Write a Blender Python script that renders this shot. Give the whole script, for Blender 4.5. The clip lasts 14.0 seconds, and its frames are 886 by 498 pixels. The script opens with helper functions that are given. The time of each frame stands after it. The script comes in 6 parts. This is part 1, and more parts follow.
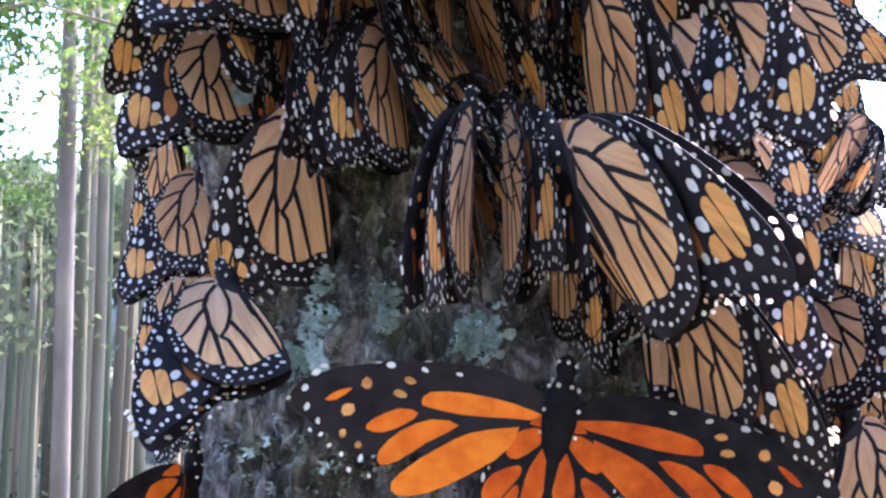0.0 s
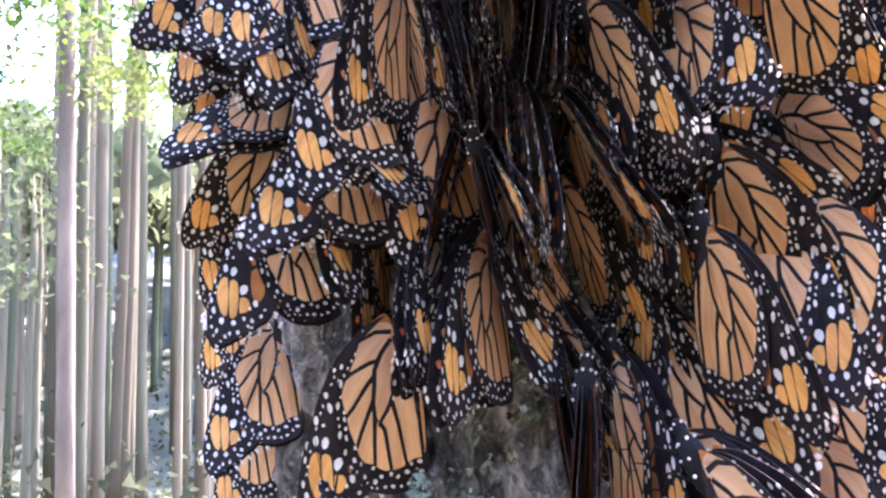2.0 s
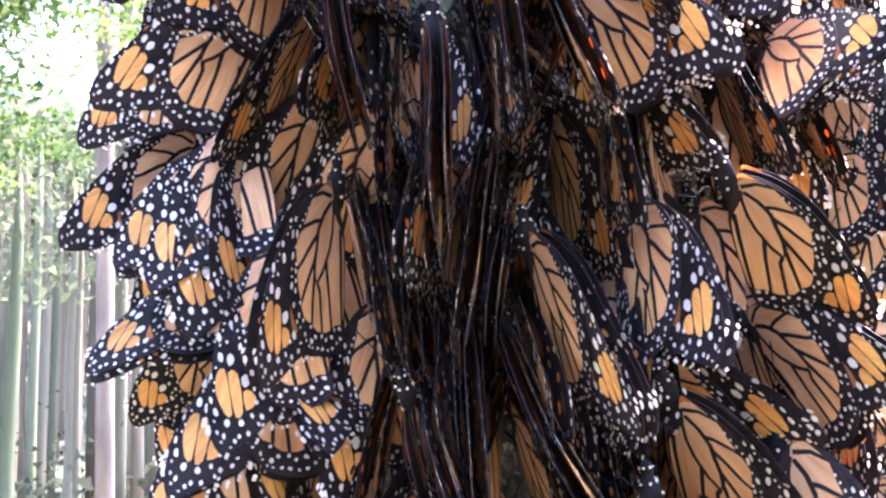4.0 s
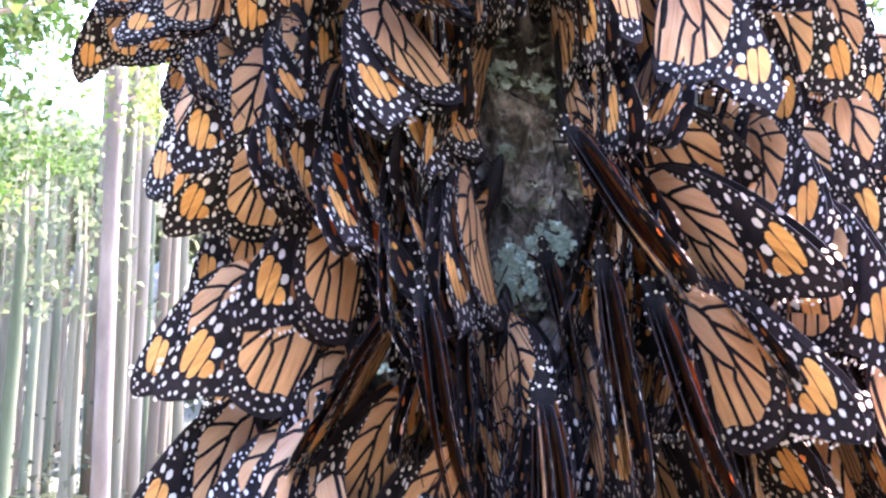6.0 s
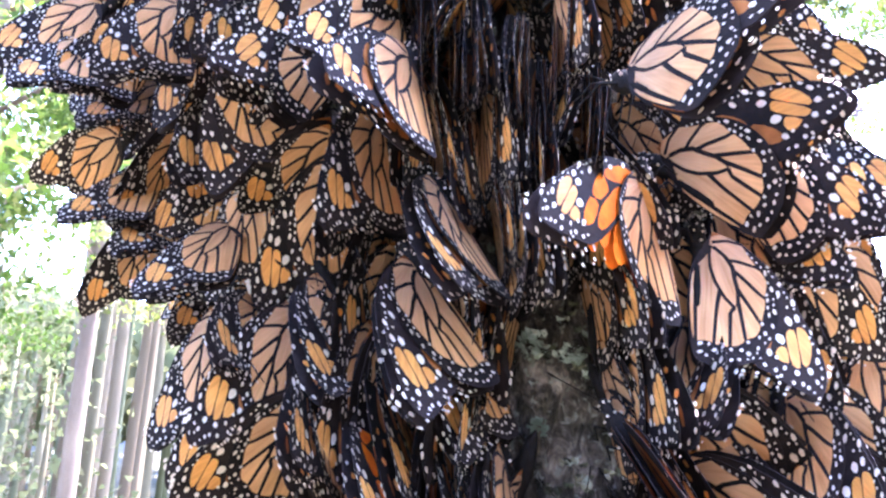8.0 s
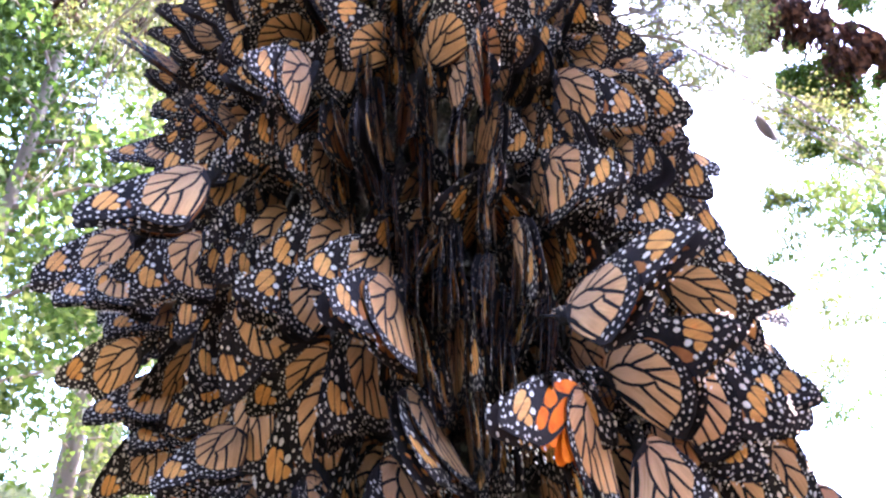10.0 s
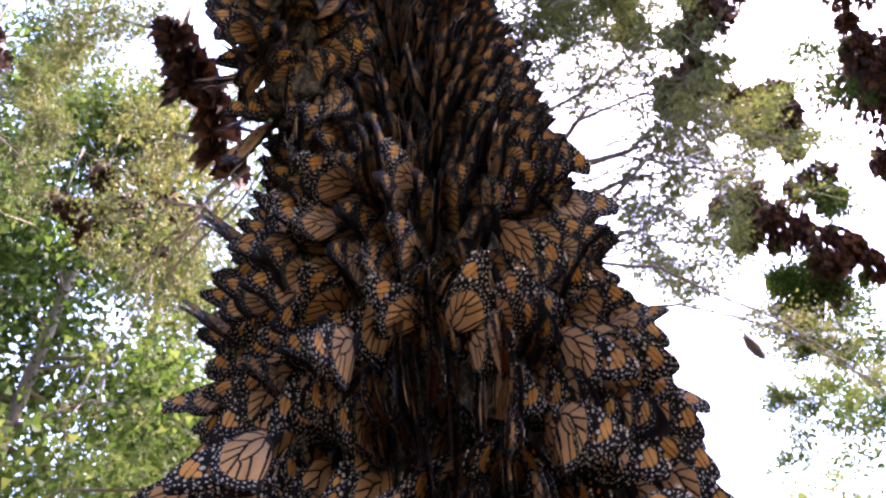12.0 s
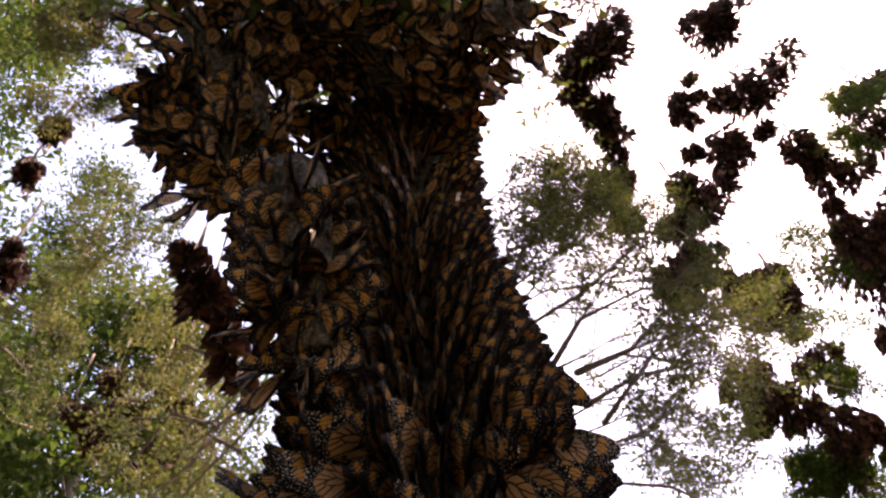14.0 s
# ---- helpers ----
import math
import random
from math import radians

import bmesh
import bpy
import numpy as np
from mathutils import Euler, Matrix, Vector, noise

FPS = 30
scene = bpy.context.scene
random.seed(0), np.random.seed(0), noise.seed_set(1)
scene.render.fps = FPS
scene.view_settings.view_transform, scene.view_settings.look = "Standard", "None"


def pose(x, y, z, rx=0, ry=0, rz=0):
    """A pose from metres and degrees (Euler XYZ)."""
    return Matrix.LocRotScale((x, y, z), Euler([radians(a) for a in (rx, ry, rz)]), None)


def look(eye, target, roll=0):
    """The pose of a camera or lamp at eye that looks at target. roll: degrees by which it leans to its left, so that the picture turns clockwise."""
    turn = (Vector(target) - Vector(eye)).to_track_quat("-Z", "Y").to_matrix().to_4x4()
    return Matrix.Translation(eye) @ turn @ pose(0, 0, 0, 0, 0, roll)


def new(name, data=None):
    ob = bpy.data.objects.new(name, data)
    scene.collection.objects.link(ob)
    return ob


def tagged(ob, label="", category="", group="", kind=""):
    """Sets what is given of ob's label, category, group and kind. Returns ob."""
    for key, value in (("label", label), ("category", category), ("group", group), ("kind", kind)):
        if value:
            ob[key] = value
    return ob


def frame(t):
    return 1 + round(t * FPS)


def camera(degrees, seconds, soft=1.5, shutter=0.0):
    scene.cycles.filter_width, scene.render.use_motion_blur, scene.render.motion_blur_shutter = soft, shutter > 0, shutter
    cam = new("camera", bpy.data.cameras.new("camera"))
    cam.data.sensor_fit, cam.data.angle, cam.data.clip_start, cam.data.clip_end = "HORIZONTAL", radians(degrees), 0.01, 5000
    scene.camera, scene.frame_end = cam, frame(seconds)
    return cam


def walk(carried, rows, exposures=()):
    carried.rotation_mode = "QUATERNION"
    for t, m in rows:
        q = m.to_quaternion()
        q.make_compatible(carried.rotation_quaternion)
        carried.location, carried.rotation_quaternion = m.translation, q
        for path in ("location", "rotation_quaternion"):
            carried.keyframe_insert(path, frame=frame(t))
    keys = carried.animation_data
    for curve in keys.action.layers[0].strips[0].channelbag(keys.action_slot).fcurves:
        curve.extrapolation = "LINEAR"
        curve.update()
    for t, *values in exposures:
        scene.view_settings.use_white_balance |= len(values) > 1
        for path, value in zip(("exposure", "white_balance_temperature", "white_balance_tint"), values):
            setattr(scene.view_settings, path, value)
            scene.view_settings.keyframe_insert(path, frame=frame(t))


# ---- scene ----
cam = camera(54.8, 14.0, soft=2.5)
METRES, EYE, TILT, LEAN, TURN = 0.45, 1.5, 10.0, 0.0, 0.0
ROWS = [
    (0.0, 0.0060, 0.0060, -0.0037, -0.19, 0.12, 1.78),
    (0.5, -0.0095, 0.0056, 0.0402, -0.19, -0.82, 1.37),
    (1.0, -0.0238, 0.0117, 0.0733, -0.42, -1.74, 1.22),
    (1.5, -0.0340, 0.0147, 0.1080, -0.52, -2.75, 1.12),
    (2.0, -0.0459, 0.0101, 0.1476, -0.25, -3.45, 1.25),
    (4.5, 0.0134, 0.0652, 0.3011, 2.53, -3.6, 1.36),
    (5.0, 0.0063, 0.073, 0.3417, 2.44, -3.38, 0.79),
    (5.5, -0.0076, 0.0837, 0.3785, 2.56, -2.99, 0.48),
    (6.0, -0.0376, 0.0908, 0.4207, 2.35, -2.38, -0.04),
    (6.5, -0.0559, 0.1163, 0.4371, 1.92, -1.31, -0.2),
    (7.0, -0.0603, 0.1488, 0.4473, 1.67, 2.03, -0.27),
    (7.5, -0.0686, 0.1301, 0.4717, 1.23, 5.89, -0.5),
    (10.0, -0.0631, -0.0028, 0.4608, -0.13, 22.32, -0.33),
    (10.5, -0.0601, -0.0513, 0.4581, 0.08, 25.0, -0.42),
    (11.0, -0.0689, -0.0871, 0.4471, 0.51, 27.96, -0.18),
    (11.5, -0.0833, -0.1049, 0.4422, 0.42, 32.44, 0.42),
    (12.0, -0.0858, -0.141, 0.4475, 0.64, 35.79, 1.0),
    (12.5, -0.0722, -0.172, 0.4534, 1.06, 39.18, 1.25),
    (13.0, -0.0786, -0.1979, 0.4542, 1.32, 42.67, 1.34),
    (13.5, -0.0791, -0.2156, 0.4624, 1.6, 46.07, 1.69),
    (14.0, -0.0767, -0.2563, 0.4799, 2.25, 47.99, 2.09),
]
EXPOSURES = [(0.0, 4.7, 5400, 26), (1.5, 5.2, 5750, 32), (4.3, 5.85, 5750, 35), (7.7, 5.95, 5700, 35), (9.8, 5.2, 5950, 34), (11.0, 4.5, 6200, 36), (12.5, 3.5, 7300, 38), (13.5, 2.95, 8500, 38), (14.0, 2.55, 9200, 37)]
walk(cam, [(t, pose(0, 0, EYE, TILT, LEAN, TURN) @ pose(METRES * x, METRES * y, METRES * z, 90 + pitch, roll, yaw)) for t, x, y, z, yaw, pitch, roll in ROWS],
     EXPOSURES)

# ---- world, sun ----
from mathutils.geometry import delaunay_2d_cdt

SUN_UP, SUN_ROUND = 62.0, 48.0
world = bpy.data.worlds.new("sky")
scene.world = world
world.use_nodes = True
wn = world.node_tree.nodes
sky = wn.new("ShaderNodeTexSky")
sky.sky_type = "NISHITA"
sky.sun_disc = False
sky.sun_elevation, sky.sun_rotation = radians(SUN_UP), radians(SUN_ROUND)
sky.air_density, sky.dust_density, sky.ozone_density = 1.0, 0.6, 1.5
world.node_tree.links.new(sky.outputs[0], wn["Background"].inputs[0])
wn["Background"].inputs[1].default_value = 0.15
lamp = bpy.data.lights.new("sun", "SUN")
lamp.energy, lamp.angle, lamp.color = 3.0, radians(3.0), (1.0, 0.95, 0.87)
sun = new("sun", lamp)
a, e = radians(SUN_ROUND), radians(SUN_UP)
sun.matrix_world = look((math.sin(a) * math.cos(e) * 20, math.cos(a) * math.cos(e) * 20, math.sin(e) * 20), (0, 0, 0))


# ---- materials ----
def material(name, build, rough=0.8, bump=0.0, scale=60.0, translucent=0.0, glow=None, gloss=0.5):
    """A node material. build(nodes, links, principled) sets its colour; bump and scale give fine relief; glow is the
    colour of light that has passed through."""
    m = bpy.data.materials.new(name)
    m.use_nodes = True
    n, l = m.node_tree.nodes, m.node_tree.links
    p = n["Principled BSDF"]
    p.inputs["Roughness"].default_value = rough
    p.inputs["Specular IOR Level"].default_value = gloss
    build(n, l, p)
    if bump:
        tx = n.new("ShaderNodeTexNoise")
        tx.inputs["Scale"].default_value, tx.inputs["Detail"].default_value = scale, 6
        co = n.new("ShaderNodeTexCoord")
        l.new(co.outputs["Object"], tx.inputs["Vector"])
        b = n.new("ShaderNodeBump")
        b.inputs["Strength"].default_value, b.inputs["Distance"].default_value = bump, 0.3 / scale
        l.new(tx.outputs[0], b.inputs["Height"])
        l.new(b.outputs[0], p.inputs["Normal"])
    if translucent:
        t = n.new("ShaderNodeBsdfTranslucent")
        mix = n.new("ShaderNodeMixShader")
        mix.inputs[0].default_value = translucent
        source = p.inputs["Base Color"].links
        if glow:
            t.inputs[0].default_value = (*glow, 1)
        elif source:
            l.new(source[0].from_socket, t.inputs[0])
        else:
            t.inputs[0].default_value = p.inputs["Base Color"].default_value
        l.new(p.outputs[0], mix.inputs[1])
        l.new(t.outputs[0], mix.inputs[2])
        l.new(mix.outputs[0], n["Material Output"].inputs[0])
    return m


def blend(stops, scale, detail=5, rough=0.6, stretch=(1, 1, 1), own=0.0, island=0.0, coords="Object"):
    """A colour from noise through a ramp of (place, colour), shifted by each object's or island's own random number."""
    def build(n, l, p):
        co = n.new("ShaderNodeTexCoord")
        mp = n.new("ShaderNodeMapping")
        mp.inputs["Scale"].default_value = stretch
        l.new(co.outputs[coords], mp.inputs["Vector"])
        tx = n.new("ShaderNodeTexNoise")
        tx.inputs["Scale"].default_value, tx.inputs["Detail"].default_value, tx.inputs["Roughness"].default_value = scale, detail, rough
        l.new(mp.outputs[0], tx.inputs["Vector"])
        value = tx.outputs[0]
        for amount, node, socket in ((own, "ShaderNodeObjectInfo", "Random"), (island, "ShaderNodeNewGeometry", "Random Per Island")):
            if amount:
                src = n.new(node)
                sub = n.new("ShaderNodeMath")
                sub.operation = "SUBTRACT"
                l.new(src.outputs[socket], sub.inputs[0])
                sub.inputs[1].default_value = 0.5
                mul = n.new("ShaderNodeMath")
                mul.operation = "MULTIPLY_ADD"
                l.new(sub.outputs[0], mul.inputs[0])
                mul.inputs[1].default_value = amount
                l.new(value, mul.inputs[2])
                value = mul.outputs[0]
        ramp = n.new("ShaderNodeValToRGB")
        while len(ramp.color_ramp.elements) < len(stops):
            ramp.color_ramp.elements.new(0.5)
        for el, (at, c) in zip(ramp.color_ramp.elements, stops):
            el.position, el.color = at, (*c, 1)
        l.new(value, ramp.inputs[0])
        l.new(ramp.outputs[0], p.inputs["Base Color"])
    return build


def scales(inner, outer, vein):
    """Wing colour: hue from the base to the margin, fine streaks that run out from the base, and each wing's own shade."""
    def build(n, l, p):
        uv = n.new("ShaderNodeUVMap")
        xyz = n.new("ShaderNodeSeparateXYZ")
        l.new(uv.outputs[0], xyz.inputs[0])
        length = n.new("ShaderNodeVectorMath")
        length.operation = "LENGTH"
        l.new(uv.outputs[0], length.inputs[0])
        turn = n.new("ShaderNodeMath")
        turn.operation = "ARCTAN2"
        l.new(xyz.outputs[0], turn.inputs[0])
        l.new(xyz.outputs[1], turn.inputs[1])
        own, wing_own = n.new("ShaderNodeObjectInfo"), n.new("ShaderNodeNewGeometry")
        both = n.new("ShaderNodeMath")
        l.new(own.outputs["Random"], both.inputs[0])
        l.new(wing_own.outputs["Random Per Island"], both.inputs[1])
        polar = n.new("ShaderNodeCombineXYZ")
        l.new(turn.outputs[0], polar.inputs[0])
        l.new(length.outputs["Value"], polar.inputs[1])
        value = None
        for amount, scale, stretch in ((0.55, 3.0, (1.6, 1.0, 1)), (0.5, 9.0, (5.0, 0.5, 1))):
            mp = n.new("ShaderNodeMapping")
            mp.inputs["Scale"].default_value = stretch
            l.new(polar.outputs[0], mp.inputs["Vector"])
            tx = n.new("ShaderNodeTexNoise")
            tx.noise_dimensions = "4D"
            tx.inputs["Scale"].default_value, tx.inputs["Detail"].default_value = scale, 5
            shift = n.new("ShaderNodeMath")
            shift.operation = "MULTIPLY"
            shift.inputs[1].default_value = 37.0
            l.new(both.outputs[0], shift.inputs[0])
            l.new(shift.outputs[0], tx.inputs["W"])
            l.new(mp.outputs[0], tx.inputs["Vector"])
            mul = n.new("ShaderNodeMath")
            mul.operation = "MULTIPLY_ADD"
            l.new(tx.outputs[0], mul.inputs[0])
            mul.inputs[1].default_value = amount
            if value:
                l.new(value, mul.inputs[2])
            else:
                mul.inputs[2].default_value = 0.0
            value = mul.outputs[0]
        hue = n.new("ShaderNodeMath")
        hue.operation = "MULTIPLY_ADD"
        l.new(both.outputs[0], hue.inputs[0])
        hue.inputs[1].default_value = 0.35
        l.new(length.outputs["Value"], hue.inputs[2])
        ramp = n.new("ShaderNodeValToRGB")
        ramp.color_ramp.elements[0].position, ramp.color_ramp.elements[0].color = 0.45, (*inner, 1)
        ramp.color_ramp.elements[1].position, ramp.color_ramp.elements[1].color = 1.0, (*outer, 1)
        l.new(hue.outputs[0], ramp.inputs[0])
        dusk = n.new("ShaderNodeValToRGB")
        dusk.color_ramp.elements[0].position, dusk.color_ramp.elements[0].color = 0.34, (*vein, 1)
        dusk.color_ramp.elements[1].position, dusk.color_ramp.elements[1].color = 0.62, (1.18, 1.16, 1.15, 1)
        l.new(value, dusk.inputs[0])
        mix = n.new("ShaderNodeMix")
        mix.data_type, mix.blend_type = "RGBA", "MULTIPLY"
        mix.inputs[0].default_value = 1.0
        l.new(ramp.outputs[0], mix.inputs[6])
        l.new(dusk.outputs[0], mix.inputs[7])
        l.new(mix.outputs[2], p.inputs["Base Color"])
    return build


def rugged(n, l, p):
    """Old bark: dark crusty plates, mauve-grey faces, olive film and pale crumbs, with relief at three sizes."""
    co = n.new("ShaderNodeTexCoord")

    def field(scale, detail, rough, stretch=(1, 1, 1)):
        mp = n.new("ShaderNodeMapping")
        mp.inputs["Scale"].default_value = stretch
        l.new(co.outputs["Object"], mp.inputs["Vector"])
        tx = n.new("ShaderNodeTexNoise")
        tx.inputs["Scale"].default_value, tx.inputs["Detail"].default_value, tx.inputs["Roughness"].default_value = scale, detail, rough
        tx.inputs["Distortion"].default_value = 0.6
        l.new(mp.outputs[0], tx.inputs["Vector"])
        return tx.outputs[0]

    def ramp(value, stops):
        r = n.new("ShaderNodeValToRGB")
        while len(r.color_ramp.elements) < len(stops):
            r.color_ramp.elements.new(0.5)
        for el, (at, c) in zip(r.color_ramp.elements, stops):
            el.position, el.color = at, (*c, 1)
        l.new(value, r.inputs[0])
        return r.outputs[0]

    def mixed(kind, fac, x, y):
        m = n.new("ShaderNodeMix")
        m.data_type, m.blend_type = "RGBA", kind
        if isinstance(fac, float):
            m.inputs[0].default_value = fac
        else:
            l.new(fac, m.inputs[0])
        l.new(x, m.inputs[6])
        l.new(y, m.inputs[7])
        return m.outputs[2]

    plates = ramp(field(38, 8, 0.65, (1, 1, 0.6)), [(0.32, (0.018, 0.014, 0.011)), (0.46, (0.085, 0.068, 0.054)), (0.58, (0.220, 0.180, 0.155)), (0.72, (0.120, 0.095, 0.068))])
    film = ramp(field(22, 6, 0.6), [(0.3, (0.075, 0.078, 0.040)), (0.7, (0.200, 0.180, 0.110))])
    where = ramp(field(14, 8, 0.7), [(0.50, (0, 0, 0)), (0.62, (0.85, 0.85, 0.85))])
    grain = ramp(field(170, 8, 0.75, (1, 1, 0.5)), [(0.36, (0.05, 0.045, 0.04)), (0.5, (0.65, 0.62, 0.60)), (0.64, (2.1, 2.0, 1.85))])
    crumbs = ramp(field(330, 3, 0.5), [(0.60, (0, 0, 0)), (0.66, (0.8, 0.8, 0.8))])
    tone = ramp(field(60, 4, 0.5), [(0.35, (0.20, 0.21, 0.15)), (0.65, (0.33, 0.30, 0.26))])
    colour = mixed("MULTIPLY", 1.0, mixed("MIX", where, plates, film), grain)
    colour = mixed("MIX", crumbs, colour, tone)
    l.new(colour, p.inputs["Base Color"])
    normal = None
    for scale, distance, strength in ((45, 0.014, 1.0), (160, 0.006, 1.0), (520, 0.0016, 0.9)):
        b = n.new("ShaderNodeBump")
        b.inputs["Strength"].default_value, b.inputs["Distance"].default_value = strength, distance
        l.new(field(scale, 6, 0.65, (1, 1, 0.55)), b.inputs["Height"])
        if normal:
            l.new(normal, b.inputs["Normal"])
        normal = b.outputs[0]
    l.new(normal, p.inputs["Normal"])


BLACK = material("wing_black", blend([(0.3, (0.0050, 0.0032, 0.0030)), (0.7, (0.0200, 0.0125, 0.0110))], 180, own=0.3), 0.7, 0.25, 900, gloss=0.07)
TAN = material("wing_tan", scales((0.53, 0.325, 0.180), (0.80, 0.41, 0.155), (0.42, 0.33, 0.26)), 0.55, 0.2, 1200, 0.46, (0.72, 0.27, 0.06), 0.3)
ORANGE = material("wing_orange", scales((0.68, 0.245, 0.045), (0.84, 0.38, 0.09), (0.40, 0.31, 0.22)), 0.55, 0.2, 1200, 0.42, (0.75, 0.22, 0.02), 0.3)
FIRE = material("wing_upper_orange", blend([(0.3, (0.44, 0.052, 0.002)), (0.5, (0.68, 0.110, 0.004)), (0.7, (0.82, 0.185, 0.008))], 120, own=0.3), 0.65, 0.2, 1200, 0.3, gloss=0.1)
# FIRE again in darker, duller tones, for folded and crowd wings
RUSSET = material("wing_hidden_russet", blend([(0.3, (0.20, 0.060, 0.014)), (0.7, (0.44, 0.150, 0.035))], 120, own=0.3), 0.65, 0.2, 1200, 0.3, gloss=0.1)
SPOT = material("wing_spot_white", blend([(0.3, (0.50, 0.405, 0.32)), (0.7, (0.82, 0.70, 0.58))], 500, own=0.3), 0.6, 0.1, 900, 0.35, (0.80, 0.55, 0.36))
FUZZ = material("body_fuzz", blend([(0.3, (0.003, 0.002, 0.002)), (0.7, (0.010, 0.007, 0.006))], 600), 0.9, 0.5, 1500, gloss=0.1)
BARK = material("bark", rugged, 0.95, gloss=0.2)


# ---- helpers for things ----
def part(name, mesh, parent, label="", m=None):
    """One mesh object under a thing or part."""
    ob = new(name, mesh)
    ob.parent = parent
    if m is not None:
        ob.matrix_basis = m
    if label:
        ob["label"] = label
    return ob


def mesh_of(name, bm, mats, smooth=True):
    me = bpy.data.meshes.new(name)
    bm.to_mesh(me)
    bm.free()
    for m in mats:
        me.materials.append(m)
    if smooth:
        for p in me.polygons:
            p.use_smooth = True
    return me


def rounded(pts, per):
    """A closed smooth curve through points (Catmull-Rom)."""
    n, out = len(pts), []
    for i in range(n):
        p0, p1, p2, p3 = (Vector(pts[(i + k) % n]) for k in (-1, 0, 1, 2))
        for k in range(per):
            t = k / per
            out.append(0.5 * (2 * p1 + (p2 - p0) * t + (2 * p0 - 5 * p1 + 4 * p2 - p3) * t * t + (3 * p1 - p0 - 3 * p2 + p3) * t ** 3))
    return out


# ---- butterfly wings: outline, cells between the veins, margin spots; drawn on a squared sheet, base at (400, 90) ----
UNIT = 5.84e-5
HIND_EDGE = [(396, 98), (330, 92), (255, 150), (185, 270), (155, 430), (170, 560), (215, 660), (280, 742), (370, 772), (450, 764), (522, 715), (522, 500), (500, 290), (452, 180)]
HIND_CELLS = [
    [(312, 112), (345, 80), (380, 62), (388, 112)],
    [(250, 222), (268, 155), (328, 124), (383, 132), (350, 182), (292, 230)],
    [(190, 352), (214, 292), (298, 250), (308, 280), (268, 345), (215, 418)],
    [(213, 478), (240, 402), (296, 314), (312, 335), (300, 400), (256, 500), (233, 538)],
    [(250, 592), (264, 520), (304, 414), (312, 480), (304, 628), (268, 622)],
    [(383, 165), (402, 180), (404, 282), (372, 400), (332, 468), (319, 440), (322, 335), (336, 250)],
    [(317, 640), (316, 540), (332, 498), (350, 505), (368, 648), (342, 668)],
    [(380, 664), (356, 500), (380, 422), (406, 505), (430, 644), (402, 668)],
    [(442, 622), (412, 480), (406, 360), (416, 262), (448, 242), (466, 330), (490, 480), (500, 618), (470, 634)],
    [(512, 630), (498, 480), (482, 340), (470, 268), (488, 300), (510, 420), (517, 540)],
]
FORE_EDGE = [(396, 84), (300, 104), (218, 180), (158, 262), (98, 402), (48, 560), (18, 700), (14, 805), (38, 876), (80, 888), (152, 850), (232, 790), (290, 745), (340, 600), (392, 300)]
FORE_TIP = [
    [(50, 655), (64, 584), (88, 568), (98, 600), (98, 748), (72, 742)],
    [(106, 586), (138, 592), (144, 660), (138, 748), (112, 764), (104, 690)],
    [(152, 668), (184, 672), (196, 716), (152, 742)],
]
FORE_RED = [
    [(390, 114), (330, 126), (262, 182), (208, 300), (236, 328), (300, 268), (372, 190)],
    [(198, 335), (188, 420), (204, 500), (246, 480), (266, 385), (236, 352)],
    [(300, 300), (280, 400), (266, 500), (276, 600), (308, 618), (338, 520), (368, 350), (374, 244)],
    [(200, 532), (202, 640), (226, 688), (258, 640), (250, 520)],
]
FORE_SPOTS = [(86, 524, 15, 27), (121, 538, 19, 31), (167, 626, 22, 37), (280, 150, 14, 20), (226, 250, 13, 24), (184, 308, 10, 24), (131, 350, 12, 20), (145, 402, 13, 28), (90, 445, 12, 26), (41, 592, 7, 18), (166, 256, 8, 14), (194, 246, 8, 16), (75, 778, 14, 22), (126, 786, 14, 20), (40, 730, 12, 22), (29, 684, 8, 20), (220, 690, 15, 25), (170, 765, 9, 15), (206, 774, 10, 14), (190, 800, 8, 12), (146, 830, 9, 15), (245, 750, 9, 14), (195, 716, 9, 13), (56, 826, 9, 17), (34, 808, 7, 12), (92, 850, 9, 14), (111, 836, 8, 14), (205, 806, 8, 9)]
HIND_SPOTS = [(186, 306, 9, 24), (172, 392, 9, 22), (196, 448, 8, 15), (176, 506, 9, 20), (200, 522, 8, 16), (194, 577, 9, 18), (233, 566, 8, 12), (228, 614, 11, 16), (253, 632, 7, 12), (300, 656, 10, 10), (331, 694, 11, 12), (306, 711, 13, 14), (265, 685, 8, 14), (371, 690, 9, 12), (398, 704, 9, 12), (376, 740, 11, 11), (436, 691, 14, 13), (441, 738, 12, 9), (456, 661, 7, 11), (491, 656, 16, 12), (495, 697, 16, 11), (471, 716, 8, 10), (345, 738, 9, 9), (214, 640, 7, 12), (410, 745, 8, 8)]
UPPER_CELLS = [
    [(430, 180), (450, 146), (560, 126), (700, 126), (828, 150), (700, 170), (560, 190), (450, 190)],
    [(828, 166), (640, 216), (550, 262), (450, 350), (396, 420), (420, 452), (500, 430), (600, 362), (720, 262), (790, 200)],
    [(552, 222), (470, 222), (390, 272), (342, 340), (352, 378), (400, 358), (470, 290)],
    [(428, 212), (370, 212), (302, 260), (292, 288), (340, 288), (400, 250)],
    [(228, 184), (190, 198), (158, 232), (190, 226)],
]
UPPER_YELLOW = [(385, 128, 22, 14), (365, 170, 28, 15), (265, 162, 20, 22), (228, 246, 26, 26), (230, 314, 14, 17), (280, 336, 12, 13)]
